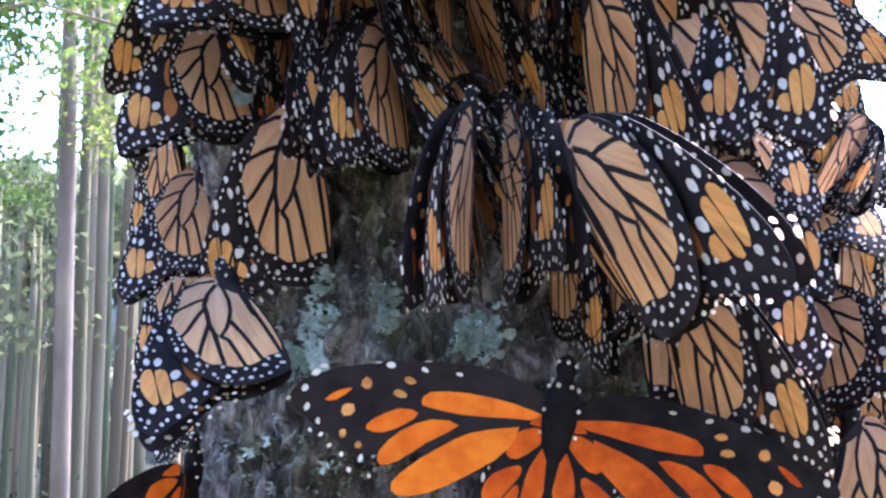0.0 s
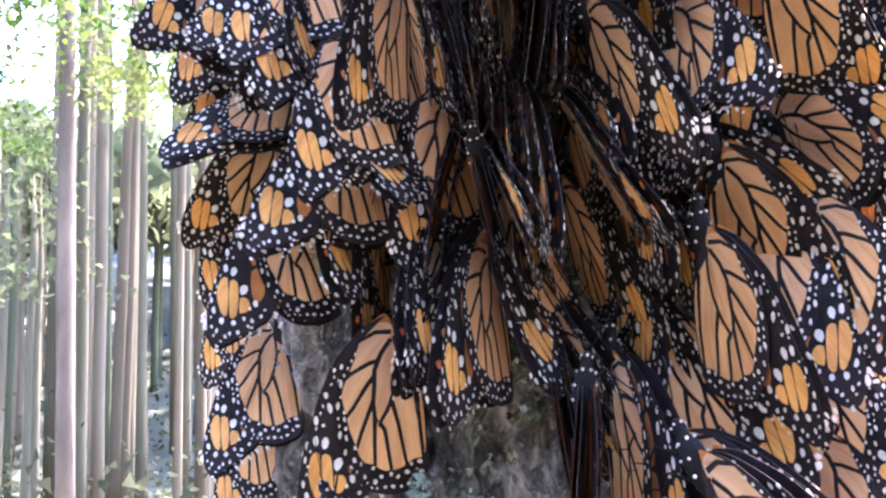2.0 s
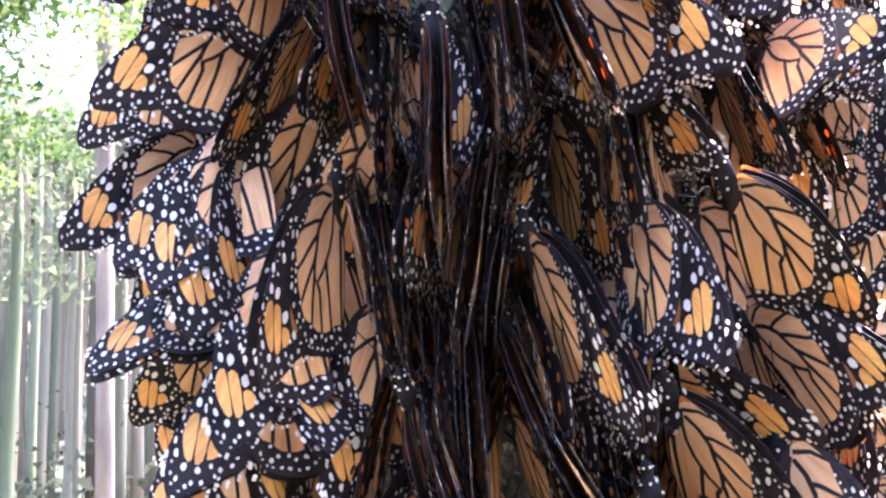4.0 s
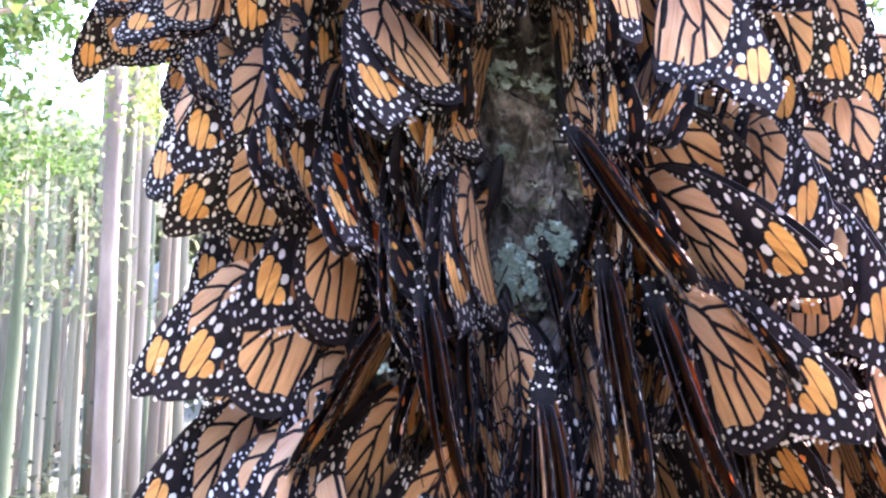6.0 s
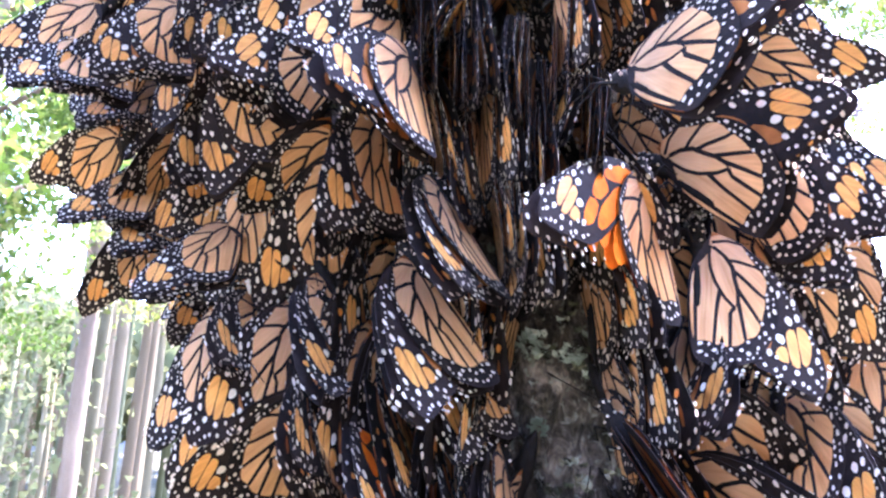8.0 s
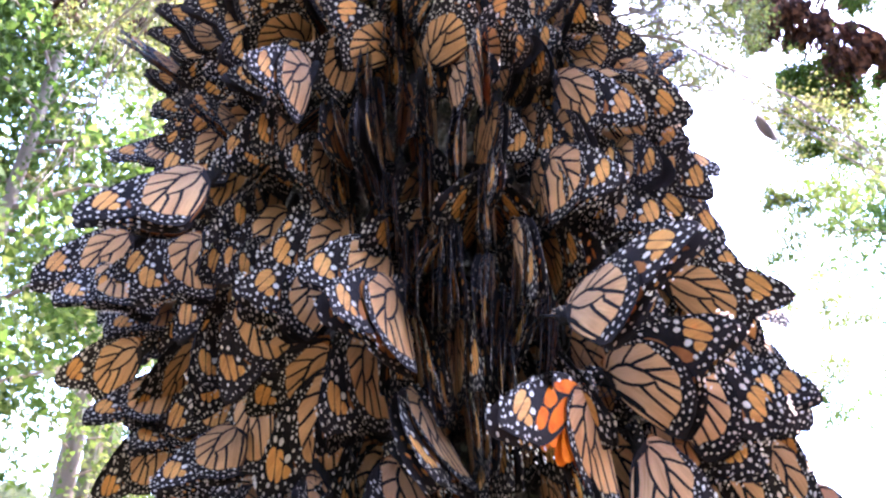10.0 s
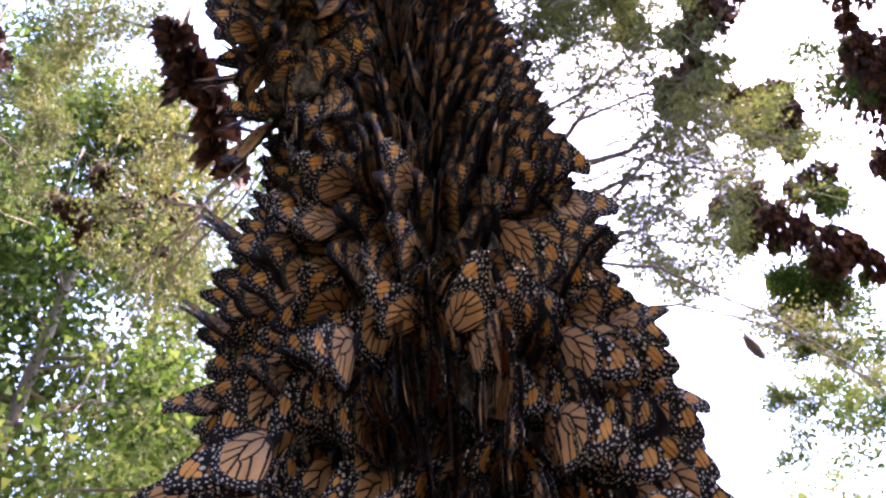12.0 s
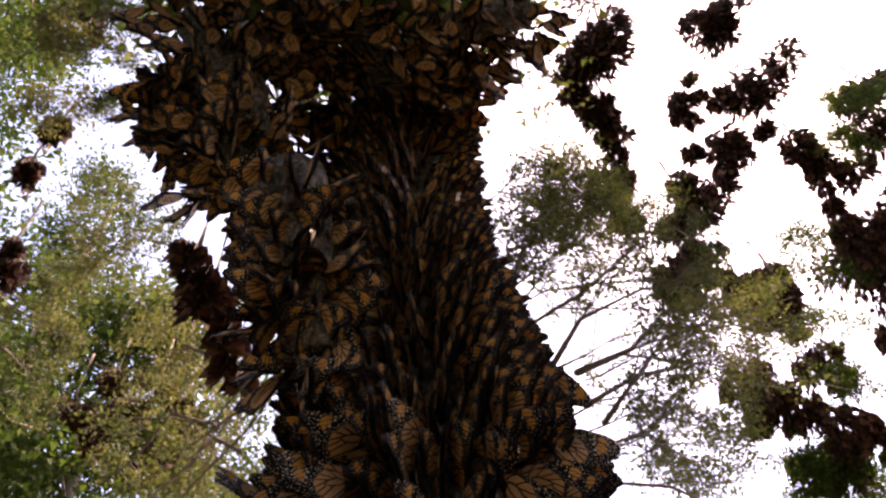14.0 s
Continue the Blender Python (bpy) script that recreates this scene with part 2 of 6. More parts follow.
UPPER_SPOTS = [(320, 96, 18, 12), (420, 88, 14, 9), (522, 78, 14, 7), (115, 162, 15, 15), (135, 139, 16, 8), (95, 212, 12, 16), (113, 262, 10, 17), (153, 295, 8, 14), (57, 250, 8, 9), (295, 372, 9, 15), (240, 372, 8, 10), (270, 410, 9, 10), (330, 415, 8, 9), (200, 355, 9, 9), (170, 330, 8, 9), (137, 325, 7, 8)]


def margin(edge, start, stop, inset, gap, size, taken, cells):
    """Spots in a row along a stretch of a wing's edge, where nothing else is drawn yet."""
    out, line = [], [Vector(p) for p in edge[start:stop]]
    at = 0.5 * gap
    for p, q in zip(line, line[1:]):
        way = q - p
        while at < way.length:
            d = way.normalized()
            c = p + d * at + Vector((d.y, -d.x)) * inset
            if all((c.x - x) ** 2 + (c.y - y) ** 2 > (0.55 * (a + b) / 2 + 0.55 * gap) ** 2 for x, y, a, b in taken + out) and not any(inside(c, [Vector(v) for v in cell]) for cell in cells):
                out.append((c.x, c.y, size * (0.75 if abs(d.y) < abs(d.x) else 0.62), size * (0.62 if abs(d.y) < abs(d.x) else 0.9)))
            at += gap
        at -= way.length
    return out


HIND_FIELD = [(390, 96), (345, 84), (308, 112), (266, 150), (243, 215), (211, 288), (187, 352), (203, 425), (212, 486), (232, 545), (249, 600), (270, 630), (304, 642), (342, 672), (402, 674), (440, 656), (470, 642), (513, 634), (518, 540), (510, 420), (490, 300), (468, 258), (446, 230), (414, 190), (398, 130)]
HIND_VEINS = [
    [(388, 150), (345, 205), (318, 270), (316, 335), (310, 400), (316, 460), (334, 482), (365, 436), (378, 405), (400, 340), (411, 270), (408, 190), (396, 140)],
    [(390, 124), (325, 120), (262, 148)],
    [(334, 232), (295, 240), (225, 272), (200, 292)],
    [(317, 290), (282, 332), (228, 412), (196, 448)],
    [(310, 392), (300, 414), (260, 512), (238, 570)],
    [(316, 460), (314, 490), (311, 560), (309, 648)],
    [(334, 482), (354, 512), (374, 678)],
    [(384, 395), (396, 440), (409, 495), (437, 662)],
    [(462, 252), (478, 340), (494, 480), (507, 640)],
]


def strip(line, wide):
    """A vein: a thin closed band along a line, tapering outwards."""
    line = [Vector(p) for p in line]
    left, right = [], []
    for k, p in enumerate(line):
        d = (line[min(k + 1, len(line) - 1)] - line[max(k - 1, 0)]).normalized()
        w = wide * (1 - 0.3 * k / (len(line) - 1))
        left.append((p.x - d.y * w, p.y + d.x * w))
        right.append((p.x + d.y * w, p.y - d.x * w))
    return left + right[::-1]


def sheet(p):
    return Vector(((400 - p[0]) * UNIT, (90 - p[1]) * UNIT))


def upper(p):
    """From the spread wing's sheet, base at (835, 150), to the folded wing's place."""
    q = Vector((835 - p[0], 150 - p[1])) * 6.5e-5
    c, s = math.cos(radians(-59.7)), math.sin(radians(-59.7))
    return Vector((c * q.x - s * q.y, s * q.x + c * q.y))


def inside(q, loop):
    hit, n = False, len(loop)
    for k in range(n):
        a, c = loop[k], loop[(k + 1) % n]
        if (a.y > q.y) != (c.y > q.y) and q.x < (c.x - a.x) * (q.y - a.y) / (c.y - a.y) + a.x:
            hit = not hit
    return hit


for inset, gap, size in ((15, 30, 9), (38, 38, 12)):
    FORE_SPOTS += margin(FORE_EDGE, 3, 13, inset, gap, size, FORE_SPOTS, FORE_TIP)
    HIND_SPOTS += margin(HIND_EDGE, 2, 11, inset, gap, size, HIND_SPOTS, [HIND_FIELD])


def wing(name, edge, groups, side, bend, fine=3, red=None):
    """One wing in the x-z plane, outer face towards side * y, in two skins: outer and upper. groups: (loops, slot, per, outer)."""
    verts, tris, slots = [], [], []
    outline = rounded([sheet(p) for p in edge], fine)
    way = side if name.startswith("spread") else 1

    def place(q, off):
        r = q.length / 0.05
        return (q.x, side * off + way * (bend[0] * r * r * 0.006 + bend[1] * math.sin(q.y * 140 + bend[2]) * 0.0006 * r), q.y)

    rims = []
    for face in (True, False):
        flat, rings = list(outline), [list(range(len(outline)))]
        kinds = [0]
        for rows, slot, per, outer in groups:
            if outer != face:
                continue
            for row in rows:
                row = rounded(row, per) if per else row
                rings.append(list(range(len(flat), len(flat) + len(row))))
                flat += row
                kinds.append(slot)
        gap = 75 if fine > 2 else 150
        for k in range(1, 600 // gap + 1):
            for n in range(1, 900 // gap + 1):
                q = sheet((k * gap * 0.83, 60 + n * gap))
                if inside(q, outline):
                    flat.append(q)
        loops_here = [[flat[v] for v in ring] for ring in rings]
        boxes = [(min(q.x for q in r), max(q.x for q in r), min(q.y for q in r), max(q.y for q in r)) for r in loops_here]
        edges = [(ring[k], ring[(k + 1) % len(ring)]) for ring in rings for k in range(len(ring))]
        vs, _, fs, _, _, _ = delaunay_2d_cdt(flat, edges, [], 0, 1e-7)
        base = len(verts)
        verts += [place(q, 0.00008 if face else -0.00008) for q in vs]
        for f in fs:
            c = sum((vs[v] for v in f), Vector((0, 0))) / len(f)
            kind = -1
            for ring, (x0, x1, y0, y1), slot in zip(loops_here, boxes, kinds):
                if x0 <= c.x <= x1 and y0 <= c.y <= y1 and inside(c, ring):
                    kind = slot
            if kind >= 0:
                f = [base + v for v in f]
                tris.append(f if (side > 0) != face else f[::-1])
                slots.append(kind)
        rims.append(base)
    n = len(outline)
    top = {tuple(round(c, 6) for c in (verts[v][0], verts[v][2])): v for v in range(rims[0], rims[1])}
    low = {tuple(round(c, 6) for c in (verts[v][0], verts[v][2])): v for v in range(rims[1], len(verts))}
    keys = [tuple(round(c, 6) for c in q) for q in outline]
    for a, c in zip(keys, keys[1:] + keys[:1]):
        if a in top and a in low and c in top and c in low:
            tris += [[top[a], top[c], low[c]], [top[a], low[c], low[a]]]
            slots += [0, 0]
    me = bpy.data.meshes.new(name)
    me.from_pydata(verts, [], tris)
    for m in (BLACK, TAN, ORANGE, red or FIRE, SPOT):
        me.materials.append(m)
    me.polygons.foreach_set("material_index", slots)
    me.uv_layers.new(name="wing").data.foreach_set("uv", [c for t in tris for v in t for c in (verts[v][0] * 20, verts[v][2] * 20)])
    return me


def spots(rows, turn=sheet, share=0.92, sides=7):
    out, rng = [], random.Random(len(rows))
    for x, y, a, b in rows:
        skew = rng.uniform(-0.35, 0.35)
        ring = []
        for k in range(sides):
            u, v = a * math.cos(k * math.tau / sides) * rng.uniform(0.72, 1.0), b * math.sin(k * math.tau / sides) * rng.uniform(0.72, 1.0)
            ring.append(turn((x + share * (u + skew * v * a / b), y + share * v)))
        out.append(ring)
    return out


def loops(rows, turn=sheet):
    return [[turn(p) for p in row] for row in rows]


def wings(kind, bend, share=0.92, red=None):
    """The four wing meshes of one kind: forewing and hindwing, each side."""
    out = []
    for side in (1, -1):
        fore = [(loops(FORE_TIP), 2, 2, True), (loops(FORE_RED), 3, 2, True), (spots(FORE_SPOTS, sheet, share), 4, 0, True),
                (loops(UPPER_CELLS, upper), 3, 2, False), (spots(UPPER_YELLOW, upper), 2, 0, False), (spots(UPPER_SPOTS, upper), 4, 0, False)]
        veins = [strip(v, 10.2) for v in HIND_VEINS]
        hind = [(loops([HIND_FIELD]), 1, 2, True), (loops(veins), 0, 0, True), (spots(HIND_SPOTS, sheet, share), 4, 0, True), (loops(HIND_CELLS), 3, 2, False), (spots(HIND_SPOTS[::2]), 4, 0, False)]
        out += [wing(kind + "_forewing", FORE_EDGE, fore, side, bend, 3, red), wing(kind + "_hindwing", HIND_EDGE, hind, side, bend, 3, red)]
    return out


def tube(bm, path, radii, ring=6, slot=0):
    """A tapering tube along a path."""
    path = [Vector(p) for p in path]
    rows = []
    for i, p in enumerate(path):
        way = (path[min(i + 1, len(path) - 1)] - path[max(i - 1, 0)]).normalized()
        x = way.orthogonal().normalized()
        y = way.cross(x)
        rows.append([bm.verts.new(p + radii[i] * (math.cos(k * math.tau / ring) * x + math.sin(k * math.tau / ring) * y)) for k in range(ring)])
    for a_row, b_row in zip(rows, rows[1:]):
        shift = min(range(ring), key=lambda k: sum((a_row[j].co - b_row[(j + k) % ring].co).length for j in range(0, ring, 2)))
        for k in range(ring):
            f = bm.faces.new((a_row[k], a_row[(k + 1) % ring], b_row[(k + 1 + shift) % ring], b_row[(k + shift) % ring]))
            f.material_index = slot
    for row in (rows[0][::-1], rows[-1]):
        f = bm.faces.new(row)
        f.material_index = slot


def body_mesh():
    """Head, thorax and abdomen with white dots."""
    bm = bmesh.new()
    tube(bm, [(-0.003, 0, 0.0105), (-0.003, 0, 0.0098), (-0.003, 0, 0.0082), (-0.003, 0, 0.0070), (-0.003, 0, 0.0062), (-0.003, 0, 0.004), (-0.0032, 0, 0.000), (-0.0035, 0, -0.004), (-0.0037, 0, -0.006), (-0.0045, 0, -0.012), (-0.005, 0, -0.019), (-0.0055, 0, -0.025), (-0.0055, 0, -0.0275)],
         [0.0004, 0.0013, 0.0017, 0.0014, 0.0016, 0.0027, 0.0030, 0.0024, 0.0015, 0.0018, 0.0017, 0.0012, 0.0004], 10)
    rng = random.Random(4)
    for x, z, r in [(0.0, 0.0092, 0.0016), (1.0, 0.0088, 0.0016), (2.1, 0.0092, 0.0016), (4.2, 0.0088, 0.0016), (5.2, 0.0092, 0.0016), (0.5, 0.0055, 0.0022), (1.6, 0.0052, 0.0023), (2.6, 0.0055, 0.0022), (3.7, 0.0052, 0.0022), (4.7, 0.0052, 0.0023), (5.8, 0.0055, 0.0022), (1.1, 0.002, 0.003), (2.0, 0.0015, 0.003), (4.3, 0.002, 0.003), (5.2, 0.0015, 0.003), (1.4, -0.002, 0.0028), (4.9, -0.002, 0.0028)]:
        c = Vector((-0.003 + r * math.cos(x), r * math.sin(x), z))
        bmesh.ops.create_icosphere(bm, subdivisions=1, radius=rng.uniform(0.0003, 0.0005), matrix=Matrix.Translation(c))
        bm.faces.ensure_lookup_table()
        for f in bm.faces[-20:]:
            f.material_index = 1
    bmesh.ops.triangulate(bm, faces=bm.faces[:])
    return mesh_of("body", bm, (FUZZ, SPOT))


def crowd_body():
    bm = bmesh.new()
    tube(bm, [(-0.003, 0, 0.0105), (-0.003, 0, 0.0082), (-0.003, 0, 0.001), (-0.004, 0, -0.007), (-0.0055, 0, -0.0275)], [0.0004, 0.0017, 0.0030, 0.0016, 0.0006], 5)
    bmesh.ops.triangulate(bm, faces=bm.faces[:])
    return mesh_of("crowd_body", bm, (FUZZ,))


def antenna_mesh(side):
    bm = bmesh.new()
    tube(bm, [(-0.003, 0.0008 * side, 0.0098), (-0.0035, 0.003 * side, 0.014), (-0.0045, 0.0055 * side, 0.019), (-0.0048, 0.0062 * side, 0.0205), (-0.0052, 0.0068 * side, 0.022)], [0.00016, 0.00013, 0.00015, 0.00035, 0.0002], 4)
    return mesh_of("antenna", bm, (FUZZ,))


def leg_mesh(side, z):
    bm = bmesh.new()
    tube(bm, [(-0.004, 0.0018 * side, z), (-0.0060, 0.0042 * side, z + 0.003), (-0.0090, 0.0050 * side, z + 0.001), (-0.0125, 0.0056 * side, z + 0.003)], [0.0004, 0.0003, 0.00025, 0.0001], 4)
    return mesh_of("leg", bm, (FUZZ,))


BENDS = [(0.0, 0.6, 0.0), (0.25, 1.0, 1.5), (-0.2, 1.0, 3.0), (0.4, 0.7, 4.4)]
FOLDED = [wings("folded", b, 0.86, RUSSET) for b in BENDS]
PARTED = wings("parted", BENDS[0], 0.86)


def crowd_wings(bend):
    """Plainer wings for those high up in the crowd."""
    out = []
    for side in (1, -1):
        fore = [(loops(FORE_TIP), 2, 1, True), (loops(FORE_RED), 3, 1, True), (spots(FORE_SPOTS, sheet, 0.72, 4), 4, 0, True)]
        hind = [(loops([HIND_FIELD]), 1, 1, True), (loops([strip(v, 10.2) for v in HIND_VEINS]), 0, 0, True), (spots(HIND_SPOTS, sheet, 0.72, 4), 4, 0, True)]
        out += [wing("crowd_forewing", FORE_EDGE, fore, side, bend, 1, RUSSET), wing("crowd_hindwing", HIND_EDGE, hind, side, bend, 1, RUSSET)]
    return out


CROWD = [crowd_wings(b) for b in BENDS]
SPREAD = [wings("spread", (0.4, 0.8, 0.7)), wings("spread", (-0.7, 1.0, 2.0))]
BODY = body_mesh()
PLAIN_BODY = crowd_body()
ANTENNAE = [antenna_mesh(1), antenna_mesh(-1)]
LEGS = [leg_mesh(s, z) for s in (1, -1) for z in (0.003, -0.002)]


def butterfly(m, kind=0, gape=4.0, swing=0.0, size=1.0, spread=None, legs=False):
    """A monarch at pose m: body up along z, folded wings out along x. gape: degrees each wing stands off the middle plane;
    swing: degrees by which the forewings are drawn forward; spread: gapes of the two sides, for one that shows its upper wings."""
    ob = new("butterfly")
    ob.empty_display_size = 0.01
    ob.matrix_basis = m @ Matrix.Scale(size, 4)
    meshes = (PARTED if swing > 25 else FOLDED[kind % 4]) if spread is None else SPREAD[kind % 2]
    angles = spread or (gape, gape)
    part("body", BODY, ob, "black body dotted with white", Matrix.Scale(0.86, 4))
    for k, side in enumerate((1, -1)):
        turn = side * angles[k]
        part("forewing", meshes[2 * k], ob, "", pose(0, side * 0.0008, 0, 0, 0, turn) @ pose(0, 0, 0, 0, -swing, 0))
        part("hindwing", meshes[2 * k + 1], ob, "", pose(0, side * (0.0016 if spread is None else 0.0006), 0, 0, 0, turn + side * (1.6 if spread is None else 0)))
        part("antenna", ANTENNAE[k], ob)
    if legs:
        for me in LEGS:
            part("leg", me, ob)
    if spread is None:
        tagged(ob, "monarch butterfly with folded tan wings, clinging to bark", "butterfly", "butterflies on the trunk")
    else:
        tagged(ob, "monarch butterfly with open bright orange wings on bark", "butterfly", "butterflies on the trunk")
    return ob


# ---- the tree ----
AXIS = [(0.0, 0.015, 0.40, 0.13), (1.3, 0.015, 0.312, 0.098), (1.55, 0.014, 0.309, 0.095), (1.75, 0.0, 0.325, 0.095), (1.95, -0.032, 0.340, 0.096), (2.2, -0.058, 0.355, 0.066), (2.5, -0.074, 0.375, 0.054), (3.0, -0.080, 0.40, 0.056), (4.0, -0.09, 0.45, 0.06), (9.0, -0.2, 0.8, 0.04)]


def axis(z):
    """The trunk's centre and bark radius at a height."""
    for p, q in zip(AXIS, AXIS[1:]):
        if z <= q[0]:
            break
    t = (z - p[0]) / (q[0] - p[0])
    return [p[k] + t * (q[k] - p[k]) for k in (1, 2, 3)]


def bark(theta, z, off=0.0):
    """The place on the bark, theta degrees to the right of the side that faces the path."""
    x, y, r = axis(z)
    a = radians(theta)
    return Vector((x + (r + off) * math.sin(a), y - (r + off) * math.cos(a), z))


def trunk():
    bm = bmesh.new()
    levels = [k * 0.06 for k in range(23)] + [1.38 + k * 0.0032 for k in range(190)] + [1.99 + k * 0.02 for k in range(55)] + [3.1 + k * 0.06 for k in range(98)]
    n, rows = 220, []
    for z in levels:
        row = []
        for k in range(n):
            th = 360 * k / n
            x, y, r = axis(z)
            a = radians(th)
            q = Vector((math.sin(a) * r * 3, math.cos(a) * r * 3, z))
            d = 0.005 * noise.fractal(Vector((q.x * 8, q.y * 8, q.z * 9)), 0.9, 2.1, 4) - 0.004 * abs(noise.noise(Vector((q.x * 26, q.y * 26, q.z * 34)))) + 0.0050 * noise.fractal(Vector((q.x * 60, q.y * 60, q.z * 75)), 0.7, 2.2, 5)
            row.append(bm.verts.new(bark(th, z, d)))
        rows.append(row)
    for p, q in zip(rows, rows[1:]):
        for k in range(n):
            bm.faces.new((p[k], p[(k + 1) % n], q[(k + 1) % n], q[k]))
    ob = new("fir_tree")
    part("trunk", mesh_of("trunk", bm, (BARK,)), ob)
    return tagged(ob, "old fir trunk with grey-brown bark covered by butterflies", "tree")


TREE = trunk()


# ---- butterflies on the trunk ----
def perch(theta, z, yaw=0.0, nod=0.0, lean=0.0, off=0.012):
    """A pose on the bark, wings straight out but for yaw; nod lifts the wing tips, lean tips the body sideways."""
    p = bark(theta, z, off)
    return Matrix.Translation(p) @ pose(0, 0, 0, 0, 0, theta - 90 + yaw) @ pose(0, 0, 0, lean, -nod, 0)


HEADS = []
own = random.Random(21)


def perched(x, y, z, rx, ry, rz, swing=None, size=None):
    """One butterfly at a place and turn, folded."""
    HEADS.append(Vector((x, y, z)))
    return butterfly(pose(x, y, z, rx, ry, rz), own.randrange(4), own.uniform(0.6, 3.2), own.uniform(-4, 1) if swing is None else swing, size or own.uniform(0.96, 1.03), legs=z < 1.85)


# those that show their whole wings
perched(-0.0334, 0.2109, 1.5731, -15, 4, -164, -0, 1.13)
perched(-0.0104, 0.2039, 1.5907, 7, -8, -127, 2, 0.99)
perched(0.0194, 0.1899, 1.5622, -6, -16, -76, 5, 1.13)
fluttering = perched(0.0266, 0.1506, 1.5450, 11, -28, -70, -0, 1.04)
perched(0.0380, 0.1773, 1.5898, 14, 7, -59, 1, 0.97)
perched(0.0581, 0.2004, 1.5972, -15, 1, -34, 0, 1.00)
perched(0.0714, 0.1983, 1.5993, -2, -1, -36, 0, 1.02)
perched(0.0540, 0.1892, 1.5271, 10, -5, -52, 1, 1.02)
perched(0.0754, 0.2169, 1.5412, -29, -6, -40, 0, 1.00)
perched(-0.0647, 0.2503, 1.6140, 20, 6, -160, 9, 1.08)
perched(-0.0749, 0.2700, 1.5740, 24, 8, -179, -0, 1.00)
perched(-0.0497, 0.2004, 1.5279, 49, 15, -161, 2, 1.01)
perched(-0.0445, 0.2259, 1.6291, 26, -3, -162, 7, 1.07)
perched(-0.0695, 0.2451, 1.6347, -39, -3, -157, 0, 1.01)
perched(-0.0203, 0.2115, 1.6325, 7, 7, -145, 0, 1.00)
perched(0.0452, 0.1873, 1.6103, 35, 5, -41, -0, 1.02)
perched(0.0462, 0.2119, 1.6351, 2, 29, -101, -0, 1.00)
perched(0.0093, 0.1889, 1.6240, 26, -8, -102, 0, 1.02)
perched(0.0007, 0.1934, 1.6263, -0, -10, -86, 0, 1.01)
perched(0.0116, 0.2066, 1.6079, 18, 6, -70, 1, 0.98)
perched(-0.0068, 0.1949, 1.6044, 12, 29, -123, -0, 1.01)
perched(-0.0495, 0.2345, 1.7368, 11, -25, -135, 0, 1.08)
perched(-0.0555, 0.2305, 1.7177, 0, -29, -160, 0, 1.06)
perched(-0.0344, 0.2051, 1.7077, -37, 19, -109, 0, 0.95)
perched(-0.0779, 0.2444, 1.6823, 13, -23, -145, -0, 1.01)
perched(-0.0659, 0.2331, 1.6760, 32, -8, -159, 0, 1.00)
perched(-0.0573, 0.2194, 1.6783, 27, 6, -170, 0, 1.03)
perched(-0.0365, 0.2173, 1.6872, -21, 1, -139, -0, 1.00)
perched(-0.0191, 0.2067, 1.6777, -25, -5, -158, 1, 1.01)
perched(-0.0582, 0.2141, 1.6710, 19, 8, -146, -0, 1.01)
perched(-0.0553, 0.2199, 1.6708, 19, -7, -117, 0, 0.99)
perched(-0.0661, 0.2455, 1.6481, 47, -0, 175, 3, 1.05)
perched(-0.0300, 0.1937, 1.6577, -4, -2, -120, 0, 0.95)
perched(-0.0432, 0.2048, 1.6450, 20, 4, -155, -2, 0.98)
perched(0.0077, 0.2037, 1.6704, -8, -13, -91, 0, 1.19)
perched(-0.0279, 0.1877, 1.7050, 8, -5, -86, 0, 1.03)
perched(-0.0159, 0.2098, 1.6964, 2, -8, -92, 0, 1.00)
perched(-0.0041, 0.1699, 1.6847, 3, -8, -89, 0, 1.04)
perched(-0.0161, 0.2198, 1.6594, 15, -19, -94, -0, 0.96)
perched(-0.0208, 0.2203, 1.7411, 13, -11, -115, 2, 1.06)
perched(0.0007, 0.2194, 1.7177, 13, -8, -95, -0, 0.97)
perched(0.0101, 0.1881, 1.7119, 6, -9, -96, 0, 1.02)
perched(0.0188, 0.1780, 1.7033, 17, -9, -104, 0, 1.03)
perched(0.0055, 0.1963, 1.7434, 30, -9, -107, 0, 1.06)
perched(0.0279, 0.2050, 1.7112, 8, -28, -49, 0, 1.01)
perched(0.0224, 0.2107, 1.7382, 23, -28, -68, 0, 1.06)
perched(0.0317, 0.2180, 1.6977, 24, -11, -64, -1, 0.98)
perched(0.0675, 0.2268, 1.6987, 13, -12, -98, 0, 1.00)
perched(0.0781, 0.2272, 1.7058, 22, 14, -94, -0, 1.01)
perched(0.0616, 0.2143, 1.7331, -12, -12, -59, 0, 1.01)
perched(0.0828, 0.2527, 1.7570, 6, -0, -37, 0, 1.00)
perched(0.0803, 0.2228, 1.6989, -37, -36, -40, 0, 1.01)
perched(0.0591, 0.1855, 1.6566, 44, -0, -40, -4, 0.94)
perched(0.0412, 0.2038, 1.6528, -17, -18, -54, 0, 0.99)
perched(0.0446, 0.2135, 1.6821, 6, 20, -116, -0, 1.00)
perched(0.0223, 0.2134, 1.6803, 12, -0, -70, -1, 0.99)
perched(0.0155, 0.1836, 1.6441, 12, -7, -66, -3, 0.91)
perched(0.0712, 0.2191, 1.6271, 9, -48, -80, 0, 1.00)
perched(-0.0453, 0.2050, 1.8424, 22, -17, -135, 7, 1.08)
perched(-0.0545, 0.2312, 1.8380, 11, -4, -133, -0, 1.02)
perched(-0.0375, 0.2119, 1.8076, 30, -3, -127, 1, 1.03)
perched(-0.0271, 0.2276, 1.8379, 10, -7, -109, -1, 0.98)
